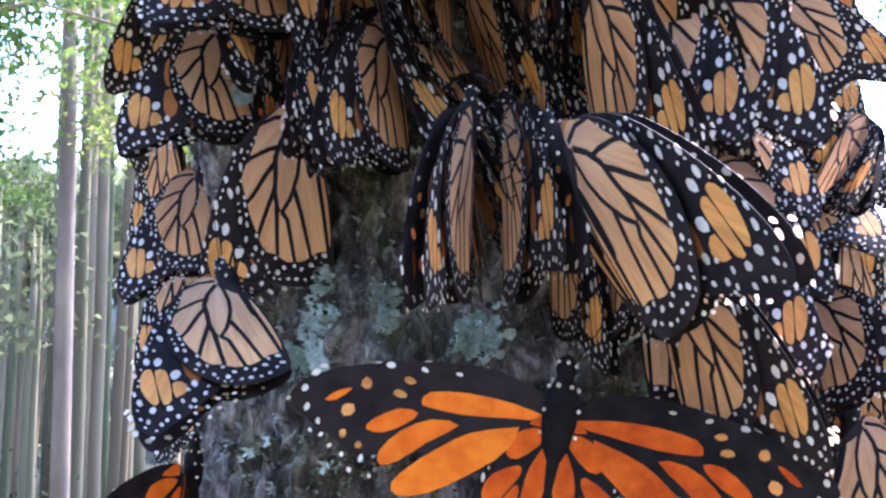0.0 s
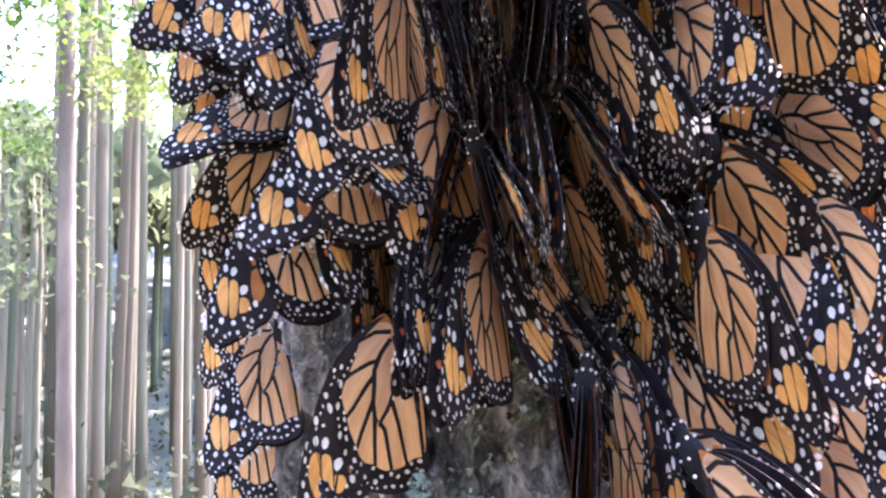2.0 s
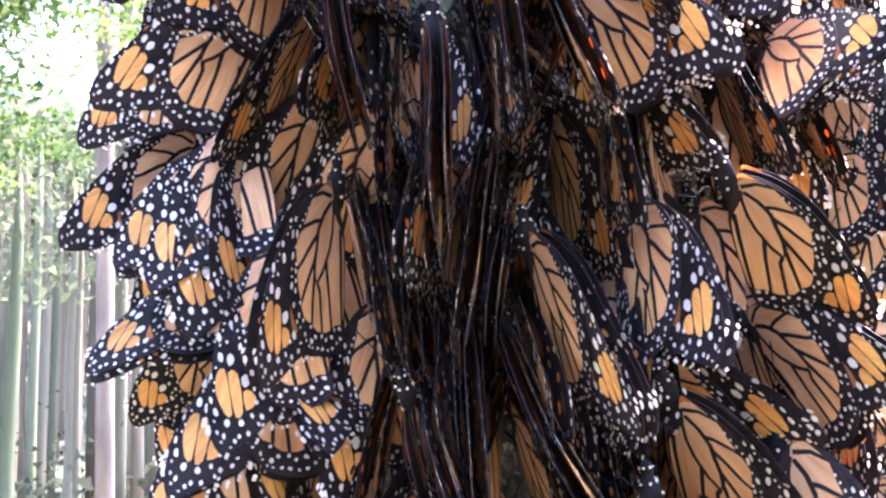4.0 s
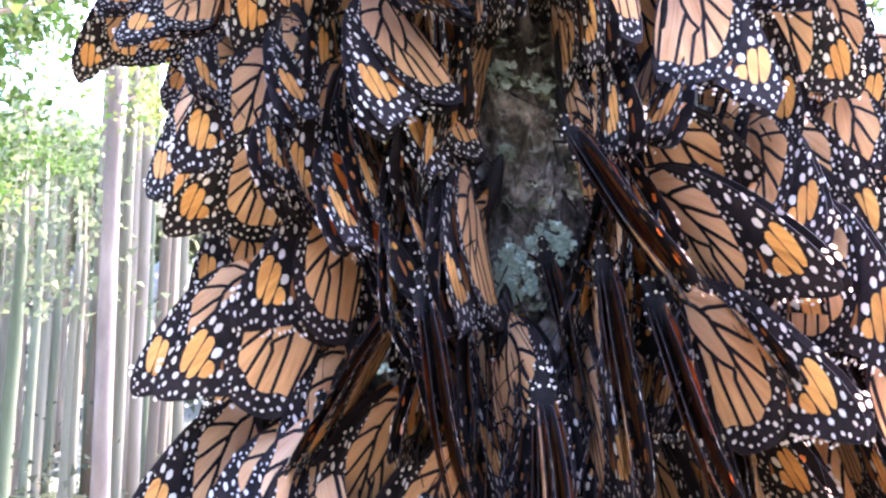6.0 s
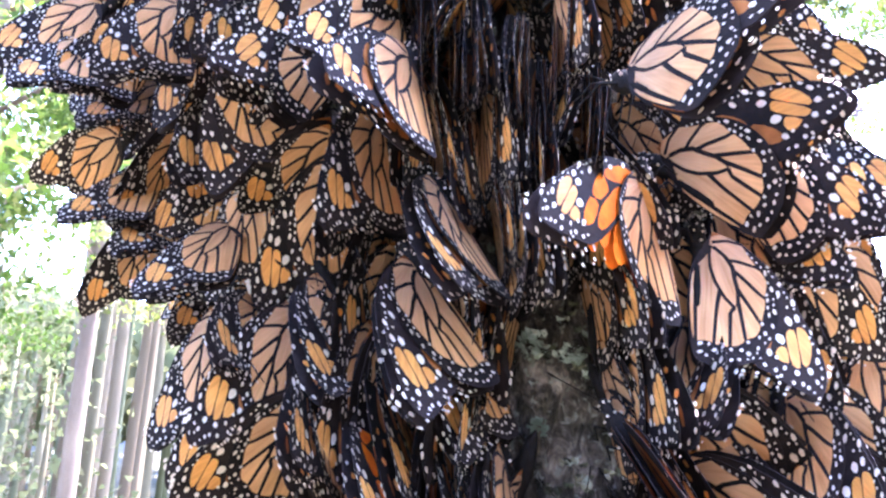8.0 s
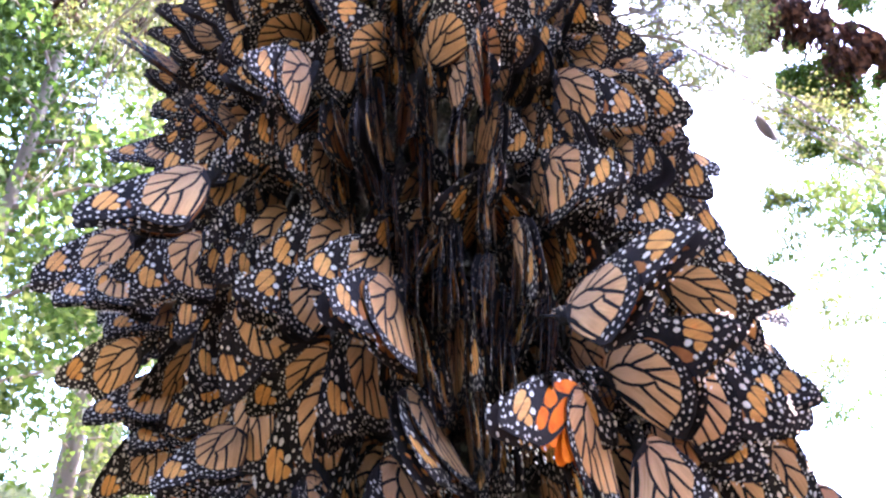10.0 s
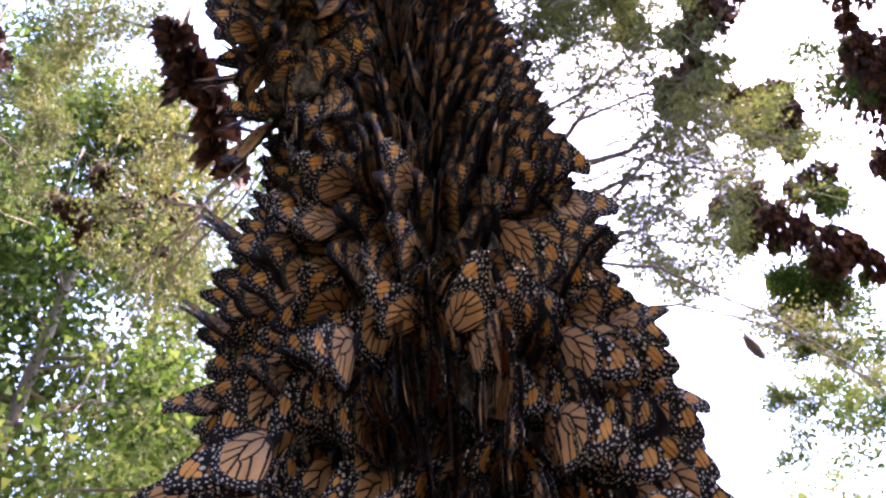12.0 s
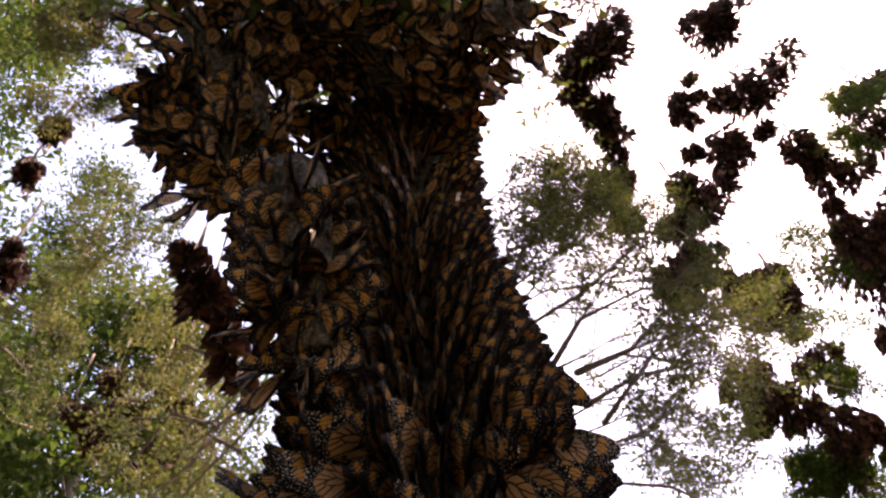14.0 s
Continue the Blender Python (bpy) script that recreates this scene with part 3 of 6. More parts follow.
perched(0.0152, 0.2068, 1.8070, 9, -7, -138, 31, 1.01)
perched(0.0244, 0.2157, 1.8186, 5, -50, -65, 7, 1.08)
perched(0.0354, 0.2210, 1.7966, -21, 2, -7, 0, 0.99)
perched(-0.0322, 0.2270, 1.7796, 24, 4, -129, -0, 0.98)
perched(-0.0429, 0.2146, 1.7870, 31, 9, -139, 0, 1.02)
perched(-0.0634, 0.2310, 1.8257, -31, 1, -165, -0, 1.01)
perched(-0.0732, 0.2356, 1.8471, -64, -10, -158, 0, 1.00)
perched(-0.0675, 0.2342, 1.8366, -70, -7, -163, -0, 1.00)
perched(-0.1078, 0.2824, 1.8236, 39, -0, -178, -2, 1.00)
perched(-0.1348, 0.2985, 1.8706, -48, 19, -131, -2, 0.97)
perched(-0.1524, 0.3234, 1.8630, 34, -7, -172, 0, 1.00)
perched(-0.1568, 0.3297, 1.9062, 37, -4, -173, 0, 1.00)
perched(-0.1637, 0.3117, 1.8747, -62, -28, -152, 0, 1.00)
perched(-0.1455, 0.3110, 1.8384, -53, 13, -143, -0, 1.00)
perched(-0.1416, 0.3321, 1.8487, 45, -3, -161, 0, 1.00)
perched(-0.0646, 0.2295, 1.7573, -41, -15, -150, 0, 1.00)
perched(-0.0756, 0.2458, 1.7839, 9, -12, -144, 0, 1.00)
perched(-0.1131, 0.2980, 1.7967, 6, 5, 160, -0, 1.00)
perched(-0.0912, 0.2599, 1.7896, 29, -25, -123, 0, 1.00)
perched(-0.1216, 0.3569, 1.8301, 34, -4, -171, 0, 1.00)
perched(-0.0661, 0.2345, 1.7565, 27, -37, -116, 0, 1.00)
perched(-0.0497, 0.2261, 1.7658, 21, -6, -108, 0, 1.00)
perched(-0.0497, 0.2181, 1.7702, -7, 29, -121, -0, 0.99)
perched(-0.1111, 0.1992, 1.8846, 27, -10, -174, 2, 1.05)
perched(-0.1720, 0.3387, 2.0161, 24, -22, 177, -1, 0.98)
perched(-0.1463, 0.3074, 2.0010, -4, 14, -163, -0, 1.00)
perched(-0.0915, 0.2453, 1.9430, 2, -13, -123, 0, 1.00)
perched(-0.0753, 0.2264, 1.9385, -48, 39, -96, -0, 1.01)
perched(-0.0757, 0.2369, 1.9262, 8, -19, -115, 0, 1.00)
perched(-0.1480, 0.3085, 2.0178, 24, -16, -159, 0, 1.00)
perched(-0.1233, 0.2741, 1.9701, 31, -30, -142, 0, 1.00)
perched(-0.0778, 0.2481, 1.9179, 28, -9, -116, -3, 0.96)
perched(-0.1689, 0.2865, 1.9170, 14, -17, -165, 0, 1.00)
perched(-0.1595, 0.2958, 1.9070, 24, -10, -142, 0, 1.00)
perched(-0.1271, 0.2552, 1.8937, 24, -0, -154, 1, 1.01)
perched(-0.1654, 0.2863, 1.9009, 30, -3, -163, 0, 1.00)
perched(-0.1115, 0.2719, 1.8668, 20, -2, -133, 0, 1.00)
perched(-0.0493, 0.2222, 1.8690, 21, -22, -149, 0, 1.01)
perched(-0.0933, 0.2495, 1.8857, 16, -17, -125, 0, 1.00)
perched(-0.0663, 0.2330, 1.8619, 12, -35, -142, 0, 1.00)
perched(0.0219, 0.2393, 1.9697, -1, -13, -32, 3, 1.03)
perched(0.0406, 0.2477, 1.9692, 20, -21, -61, 0, 1.01)
perched(0.0730, 0.3163, 1.9964, -23, -23, 3, 0, 1.00)
perched(0.0521, 0.2678, 1.9578, -20, -25, -42, 0, 1.00)
perched(0.0602, 0.2898, 2.0178, -32, -31, -26, 0, 1.00)
perched(0.0530, 0.3016, 2.0833, 11, 1, -21, -0, 1.00)
perched(0.0503, 0.2924, 2.0761, -19, 23, -43, -0, 1.00)
perched(0.0715, 0.3365, 2.0276, 3, -6, 26, 0, 1.00)
perched(0.0120, 0.2133, 1.9032, -15, -18, -46, 0, 1.02)
perched(0.0227, 0.2383, 1.9242, -0, 3, -63, -0, 1.00)
perched(0.0079, 0.2304, 1.9108, -6, -17, -73, 0, 1.00)
perched(-0.0098, 0.2400, 1.9507, -12, -7, -30, -5, 0.95)
perched(-0.0108, 0.2262, 1.9095, -11, -18, -77, 0, 1.00)
perched(0.0069, 0.1698, 1.8164, -37, -49, -34, 4, 1.06)
perched(0.0568, 0.2502, 1.8743, 20, -38, -49, 0, 1.00)
perched(0.0712, 0.2594, 1.8402, -24, -29, -32, 0, 1.00)
perched(0.0442, 0.2272, 1.8271, 1, -27, -36, 0, 1.01)
perched(-0.0481, 0.2303, 1.9748, -33, -44, -93, 0, 1.00)
perched(-0.0353, 0.2243, 1.9600, 60, -59, -126, 0, 1.01)
perched(-0.0189, 0.2291, 1.9675, 25, -53, -93, 0, 1.00)
perched(0.0376, 0.2906, 2.1355, 16, -32, -34, 0, 1.00)
perched(-0.1017, 0.2546, 2.0748, -23, -43, -117, 0, 1.00)
perched(-0.1631, 0.3043, 2.1014, 44, -47, -164, 0, 1.01)
perched(-0.0511, 0.2354, 2.0248, -17, -43, -92, 0, 1.00)
perched(-0.0637, 0.2373, 2.0161, -8, -34, -103, 0, 1.00)
perched(-0.1028, 0.2619, 2.1832, -15, -34, -117, 0, 1.00)
perched(0.0413, 0.3003, 2.1462, 10, -32, -29, 0, 1.00)
perched(-0.1083, 0.2598, 2.0809, -10, -46, -122, 0, 1.00)
perched(-0.0521, 0.2416, 2.0935, -28, -44, -87, 0, 1.00)
perched(-0.0987, 0.2590, 2.1767, -23, -39, -113, 0, 1.00)
stirring = perched(0.0087, 0.1717, 1.5564, -5, -10, -103, 0)

# those half hidden behind and between them
perched(0.0608, 0.2195, 1.6111, -6, 1, -34)
perched(0.0276, 0.1702, 1.5464, 6, -34, -54)
perched(0.1151, 0.2657, 1.5681, 21, -13, -2)
perched(0.0635, 0.2124, 1.5434, 26, -15, -10)
perched(0.1052, 0.2412, 1.5256, -23, -29, -49)
perched(-0.0115, 0.1849, 1.6090, 14, 39, -90)
perched(0.0085, 0.2184, 1.6149, 15, -2, -70)
perched(-0.0054, 0.2076, 1.6347, 4, -10, -80)
perched(0.0541, 0.2134, 1.6005, 15, -12, -19)
perched(0.0820, 0.2291, 1.6087, -0, -1, -36)
perched(-0.0817, 0.2546, 1.6954, -32, -17, 166)
perched(-0.0597, 0.2305, 1.6800, -8, 11, -145)
perched(-0.0494, 0.2266, 1.6805, -43, -6, 174)
perched(0.0243, 0.2374, 1.6611, 29, 1, -59)
perched(0.1046, 0.2990, 1.6952, 21, -39, 11)
perched(-0.0773, 0.2479, 1.6855, -0, -11, 169)
perched(-0.0612, 0.2327, 1.6609, -25, -12, 173)
perched(-0.0537, 0.2279, 1.6720, -29, -4, 174)
perched(-0.0314, 0.2082, 1.7146, 2, 34, -120)
perched(-0.0047, 0.1743, 1.6851, 1, 25, -92)
perched(0.0226, 0.2152, 1.7158, -0, -1, -64)
perched(0.0357, 0.2272, 1.7026, 22, -10, -68)
perched(0.0318, 0.2150, 1.7106, -4, -32, -42)
perched(0.0428, 0.2153, 1.6605, 20, 4, -24)
perched(0.0176, 0.1945, 1.6446, 4, -14, -66)
perched(0.1203, 0.3023, 1.7303, -27, -23, -49)
perched(0.0101, 0.2085, 1.6519, -7, -33, -87)
perched(-0.0143, 0.2105, 1.6552, 5, -13, -89)
perched(0.1080, 0.3216, 1.6234, -53, 48, 59)
perched(0.0688, 0.2409, 1.7558, 11, 2, -34)
perched(-0.0833, 0.2550, 1.7217, 1, -18, -178)
perched(-0.0539, 0.2298, 1.7742, 4, -3, -119)
perched(-0.0446, 0.2247, 1.7898, 32, 17, -150)
perched(0.0242, 0.2147, 1.7574, 41, -15, -28)
perched(0.0870, 0.2886, 1.8701, 1, -5, -4)
perched(-0.1316, 0.3576, 1.8519, 11, -39, -118)
perched(-0.1279, 0.3522, 1.8394, 7, -0, -149)
perched(-0.1539, 0.3070, 1.9161, 3, -21, -154)
perched(-0.1285, 0.2610, 1.8979, 22, 1, -165)
perched(-0.1656, 0.2860, 1.9177, -27, -25, -152)
perched(-0.0756, 0.2374, 1.8715, 1, -22, -127)
perched(-0.0666, 0.2339, 1.8846, 6, -21, -136)
perched(-0.1231, 0.2250, 1.8866, 41, -13, -171)
perched(-0.0111, 0.2215, 1.9032, -0, -1, -102)
perched(-0.0029, 0.2093, 1.8685, -0, -14, -81)
perched(0.0479, 0.2332, 1.8268, -3, -26, -42)
perched(0.0735, 0.2608, 1.8552, -5, -17, -25)
perched(-0.0259, 0.2188, 1.8739, -0, -4, -85)
perched(-0.0120, 0.2178, 1.8594, 0, -12, -99)
perched(0.0145, 0.2143, 1.8086, -2, 17, -131)
perched(-0.0635, 0.2321, 1.7767, 22, 43, -114, swing=45)
perched(-0.0522, 0.2270, 1.7497, 33, 17, -100, swing=40)
perched(-0.0288, 0.2185, 1.8640, -0, -11, -85)
perched(-0.0133, 0.2178, 1.8599, -0, -12, -102)
perched(0.0062, 0.2186, 1.8445, -6, -12, -92)
perched(-0.0083, 0.2169, 1.8452, -0, -14, -98)
perched(-0.0009, 0.2188, 1.8589, -5, -14, -96)
perched(-0.0603, 0.2265, 1.9181, 15, 22, -103)
perched(-0.0340, 0.2217, 1.9132, 0, -2, -96)
perched(-0.0538, 0.2246, 1.9085, 11, 7, -93)
perched(-0.0398, 0.2204, 1.8725, 0, -6, -90)
perched(-0.0318, 0.2190, 1.8693, -0, -5, -86)
perched(0.0078, 0.2187, 1.8425, -6, -13, -90)
perched(-0.0170, 0.2150, 1.8198, 0, -6, -82)
perched(-0.0070, 0.2157, 1.8285, -5, -26, -92)
perched(-0.0490, 0.2232, 1.8974, 5, -7, -90)
perched(0.0164, 0.2333, 1.9144, -3, -23, -60)
perched(-0.0008, 0.2111, 1.6873, 0, 10, -83)
perched(-0.0108, 0.2111, 1.6734, -0, -3, -82)
perched(-0.0042, 0.2078, 1.6372, 3, -23, -90)
perched(0.0118, 0.2070, 1.6330, 4, -32, -85)
perched(0.0092, 0.2120, 1.6963, -2, -33, -84)
perched(-0.0206, 0.2120, 1.6556, 14, -14, -96)
perched(-0.0064, 0.2069, 1.6137, 22, -38, -109)
perched(-0.0142, 0.2109, 1.6624, 1, -1, -86)
perched(-0.0074, 0.2107, 1.6736, 0, -16, -92)
perched(0.0158, 0.2101, 1.6703, -7, -11, -103)
perched(0.0118, 0.2140, 1.7190, 0, -19, -90)
perched(0.0270, 0.2156, 1.7066, -25, -32, -73)
perched(-0.0335, 0.2196, 1.7185, 19, -11, -103)
perched(0.1348, 0.2630, 1.5815, -36, -9, -67)
perched(0.0929, 0.2404, 1.6185, -16, -24, -74)
perched(0.0901, 0.3879, 1.5924, 36, -5, -25)
perched(0.1111, 0.2799, 1.7313, -10, -41, -81)
perched(0.0562, 0.2327, 1.7577, -24, -15, -54)
perched(0.0380, 0.2188, 1.7175, 32, -25, -119)
perched(0.0613, 0.2371, 1.7640, 6, -12, -28)
perched(0.0656, 0.2334, 1.7480, 11, -0, -45)
perched(0.1037, 0.2990, 1.7633, -10, -3, -31)
perched(0.1072, 0.2781, 1.7418, 21, -5, -17)
perched(0.0587, 0.2391, 1.7793, -6, 11, -16)
perched(-0.0834, 0.2527, 1.7737, -15, -17, 171)
perched(0.0594, 0.2373, 1.8022, 29, -26, -0)
perched(0.0961, 0.3563, 1.8710, -10, -21, -34)
perched(0.1105, 0.2613, 1.6267, -4, -28, -6)
perched(0.1099, 0.2861, 1.6839, 9, 14, 12)
perched(0.0935, 0.3287, 1.8383, 11, -22, 27)
perched(0.1108, 0.3137, 1.6062, 20, -2, 40)
perched(0.1181, 0.3492, 1.5333, -2, -18, 71)
perched(-0.0853, 0.2761, 1.7536, -1, -2, -157)
perched(0.1089, 0.3497, 1.6099, 3, -3, 58)
perched(-0.0836, 0.2951, 1.4577, 7, -2, 154)
perched(0.1201, 0.3296, 1.6741, 9, 17, 29)
perched(0.0794, 0.2535, 1.6660, 13, 13, -44)
perched(-0.0860, 0.3362, 1.6144, -1, 1, 123)
perched(0.0708, 0.2408, 1.6369, -5, -31, -55)
perched(-0.0841, 0.2999, 1.4736, -7, -6, 116)
perched(0.0966, 0.2647, 1.6381, 6, 3, 5)
perched(0.0952, 0.2729, 1.8151, 10, 7, -6)
perched(0.1221, 0.3527, 1.7172, 3, -21, 65)
perched(-0.0805, 0.3378, 1.4782, 27, 1, 134)
perched(0.1214, 0.3108, 1.6218, -1, -3, 10)
perched(-0.1084, 0.3487, 1.8234, -0, -2, 141)
perched(0.0837, 0.2427, 1.5674, -3, 18, -58)
perched(-0.0830, 0.2786, 1.6443, -4, 8, -145)
perched(0.1291, 0.2924, 1.6180, 11, 3, -3)
perched(0.1248, 0.3117, 1.6436, 10, 3, 32)
perched(-0.0809, 0.2831, 1.5573, 11, 10, 158)
perched(0.1336, 0.3014, 1.5749, 20, -6, -3)
perched(-0.0693, 0.2554, 1.6725, -10, -9, -166)
perched(0.1326, 0.2721, 1.5539, 5, -4, 31)
perched(0.0645, 0.2388, 1.6588, -5, -5, -18)
perched(-0.1126, 0.3293, 1.8388, 26, -17, 173)
perched(-0.0961, 0.3342, 1.7317, 26, -18, 157)
perched(0.1035, 0.3340, 1.8049, 3, 10, 45)
perched(-0.1035, 0.3011, 1.8087, -3, -2, -179)
perched(0.0991, 0.3534, 1.7797, 13, 2, 59)
perched(0.0876, 0.3668, 1.8232, -12, -1, 73)
perched(0.0955, 0.3735, 1.8013, 9, -11, 71)
perched(0.1198, 0.2488, 1.4909, -15, 16, -10)
perched(0.1094, 0.3389, 1.7235, 8, -5, 20)
perched(0.0614, 0.2414, 1.6962, 11, 15, -34)
perched(-0.0974, 0.2932, 1.7841, -7, 13, -168)
perched(-0.1052, 0.3373, 1.7961, 4, -4, -178)
perched(-0.0940, 0.3023, 1.7249, 10, 16, -173)
perched(0.0896, 0.2536, 1.5909, -20, 0, 4)
perched(-0.0773, 0.3456, 1.5237, 3, 23, 153)
perched(0.1374, 0.3059, 1.5295, 4, -3, 1)
perched(0.0928, 0.2495, 1.4552, 13, 1, -14)
perched(-0.0841, 0.3043, 1.5261, -2, -5, 140)
perched(0.0983, 0.2930, 1.7403, 14, 10, -6)
perched(0.0690, 0.2329, 1.5887, 31, 6, -39)
perched(0.0448, 0.2531, 1.8400, 3, 39, -55)
perched(-0.0867, 0.2800, 1.7381, -1, 1, 159)
perched(-0.0946, 0.3600, 1.7657, 20, 28, 96)
perched(0.0925, 0.2788, 1.7088, 0, -4, 23)
perched(0.1064, 0.2688, 1.5111, 12, 20, -11)
perched(0.1198, 0.2869, 1.5745, -35, -5, -3)
perched(0.0768, 0.2752, 1.8155, -2, 1, -2)
perched(-0.0867, 0.3117, 1.5891, -18, -7, 148)
perched(-0.1307, 0.3720, 1.8711, 10, -5, 146)
perched(0.0914, 0.3235, 1.8560, 8, -13, -9)
perched(0.0804, 0.2684, 1.8933, 5, 9, -41)
perched(0.0804, 0.3821, 1.9184, 21, -14, 49)
perched(0.0892, 0.3054, 1.8501, 10, 7, -3)
perched(0.0772, 0.2961, 1.9077, 9, 8, 6)
perched(0.0822, 0.2746, 1.8612, -9, -8, -8)
perched(-0.1533, 0.3825, 1.8755, 15, -7, 131)
perched(-0.1686, 0.3440, 1.9184, 0, -20, 153)
perched(0.0948, 0.3191, 1.9200, -24, -30, 34)
perched(0.0635, 0.2582, 1.9029, -12, -13, -34)
perched(-0.1399, 0.3316, 1.8770, 1, 9, 154)
perched(0.0831, 0.3449, 1.9101, 8, 4, 28)
perched(0.1004, 0.3373, 1.8930, 10, -24, 45)
perched(0.0925, 0.3405, 1.8574, -27, 33, 50)
perched(-0.1362, 0.3785, 1.9007, -25, -21, 105)
perched(0.0894, 0.3618, 1.8993, 12, 40, 37)
perched(0.0638, 0.2780, 1.9211, -1, -9, -37)
perched(0.0908, 0.3693, 1.9300, -5, -11, 17)
perched(-0.1062, 0.2481, 1.9136, -10, 7, -164)
perched(0.1036, 0.3300, 1.8719, -1, -14, 34)
perched(-0.1436, 0.3306, 1.9122, -7, -38, 145)
perched(0.0606, 0.2397, 1.8445, -13, -9, -24)
perched(0.0799, 0.3589, 1.9188, 21, -10, 38)
perched(-0.1385, 0.3718, 1.8455, 14, -35, 123)
perched(0.1299, 0.3189, 1.7870, -3, -1, -11)
perched(0.1172, 0.2985, 1.7568, -35, 13, -12)
perched(0.1198, 0.3538, 1.8716, -8, 6, -2)
perched(0.1140, 0.2820, 1.7655, 9, 1, -61)
perched(0.1318, 0.3143, 1.8026, 20, -1, -18)
perched(0.1370, 0.3408, 1.6965, -7, 14, 22)
perched(0.1211, 0.3434, 1.8606, -2, 2, 16)
perched(0.1373, 0.3169, 1.7202, -2, 1, -28)
perched(0.1378, 0.3294, 1.7712, -4, 20, -5)
perched(0.1310, 0.3403, 1.8081, 26, -10, 18)
perched(0.1358, 0.3548, 1.7944, 9, 13, -18)
perched(0.0920, 0.2576, 1.7268, -15, -8, -67)
perched(0.1272, 0.3221, 1.7465, -2, 15, -17)
perched(0.1334, 0.3165, 1.7692, 7, 17, -30)
perched(0.1127, 0.2866, 1.8024, -13, -0, -35)
perched(0.1351, 0.2950, 1.6839, 0, 20, -7)
perched(0.0960, 0.2702, 1.7814, -8, 9, -20)
perched(0.1431, 0.3407, 1.7593, 4, -1, -20)
perched(0.0739, 0.2736, 1.8507, 12, 11, 3)
perched(0.1250, 0.3399, 1.7640, 2, -6, -13)
perched(0.0904, 0.2866, 1.8466, -4, 3, -34)
perched(0.1096, 0.3476, 1.8913, 1, 6, 11)
perched(0.1217, 0.2949, 1.6668, 24, 20, -31)
perched(0.1451, 0.3386, 1.7089, -12, 8, -24)
perched(0.1301, 0.2843, 1.6719, -0, 18, -7)
perched(0.0925, 0.2936, 1.8882, -25, 9, -31)
perched(0.1176, 0.3260, 1.8845, -13, 11, -23)
perched(0.1289, 0.3181, 1.6727, -6, -4, 9)
perched(0.1198, 0.2996, 1.7850, -0, 8, -16)
perched(0.1154, 0.3482, 1.8133, 12, 14, 10)
perched(0.1335, 0.2925, 1.7617, 10, 16, -6)
perched(0.1212, 0.2981, 1.6872, -17, -22, -41)
perched(0.1275, 0.3297, 1.7954, 2, 22, -6)
perched(0.0258, 0.2088, 1.6201, -2, -11, -84)
perched(0.0072, 0.2043, 1.5760, 19, -13, -83)
perched(-0.0500, 0.2251, 1.6258, 19, 11, -123)
perched(0.0686, 0.2159, 1.5296, -9, 10, -24)
perched(0.0317, 0.2078, 1.5519, 7, 6, -72)
perched(-0.0281, 0.2142, 1.5945, 3, -4, -94)
perched(0.0035, 0.2115, 1.6156, 11, -22, -112)
perched(-0.0375, 0.2198, 1.6106, -3, 16, -108)
perched(0.0474, 0.2056, 1.5471, -17, -14, -67)
perched(-0.0882, 0.2797, 1.5956, -13, -6, 146)
perched(0.0305, 0.2138, 1.6169, 8, -6, -84)
perched(0.0685, 0.2185, 1.4997, 15, -20, -78)
perched(0.0326, 0.2031, 1.5721, -1, -17, -34)
perched(0.0811, 0.2345, 1.5626, -17, -7, -18)
perched(0.0050, 0.2071, 1.5701, 21, -8, -86)
perched(0.0280, 0.2149, 1.6222, 3, 6, -82)
perched(0.0240, 0.2099, 1.5827, 14, -11, -58)
perched(0.0569, 0.2143, 1.5329, -11, -5, -14)
perched(-0.0076, 0.2156, 1.6534, -7, 1, -99)
perched(-0.0852, 0.2684, 1.6253, -23, -2, 166)
perched(0.0353, 0.2139, 1.6207, 34, -33, -62)
perched(-0.0074, 0.2092, 1.5973, -13, -10, -119)
perched(0.0069, 0.2015, 1.5669, 7, 1, -99)
perched(0.0498, 0.2138, 1.6118, 12, 21, -57)
perched(0.0103, 0.2090, 1.6611, 8, -16, -71)
perched(-0.0131, 0.2114, 1.6253, -14, -7, -92)
perched(-0.0202, 0.2113, 1.5995, 13, -9, -126)
perched(-0.0017, 0.2158, 1.6688, -2, -8, -104)
perched(0.0245, 0.2108, 1.6022, -2, 2, -73)
perched(-0.0405, 0.2188, 1.6371, 35, 7, -130)
perched(-0.0340, 0.2143, 1.6515, 10, 2, -136)
perched(-0.0021, 0.2139, 1.6494, 11, -13, -107)
perched(0.0156, 0.2131, 1.6328, 3, -24, -77)
perched(-0.0228, 0.2166, 1.5969, 9, -13, -117)
perched(-0.0293, 0.2165, 1.6659, 8, -8, -78)
perched(0.0699, 0.2316, 1.6936, 8, -4, -47)
perched(-0.0177, 0.2180, 1.7076, 13, -2, -110)
perched(-0.0361, 0.2211, 1.7418, 1, -10, -97)
perched(0.0204, 0.2216, 1.7044, 2, -8, -62)
perched(-0.0078, 0.2197, 1.6896, -14, -12, -73)
perched(0.0183, 0.2123, 1.6876, -21, 3, -60)
perched(0.0324, 0.2142, 1.6849, 4, -17, -86)

THRONG = []


def crowded(x, y, z, rx, ry, rz):
    """One more of the crowd, high up or far back."""
    HEADS.append(Vector((x, y, z)))
    THRONG.append(pose(x, y, z, rx, ry, rz))


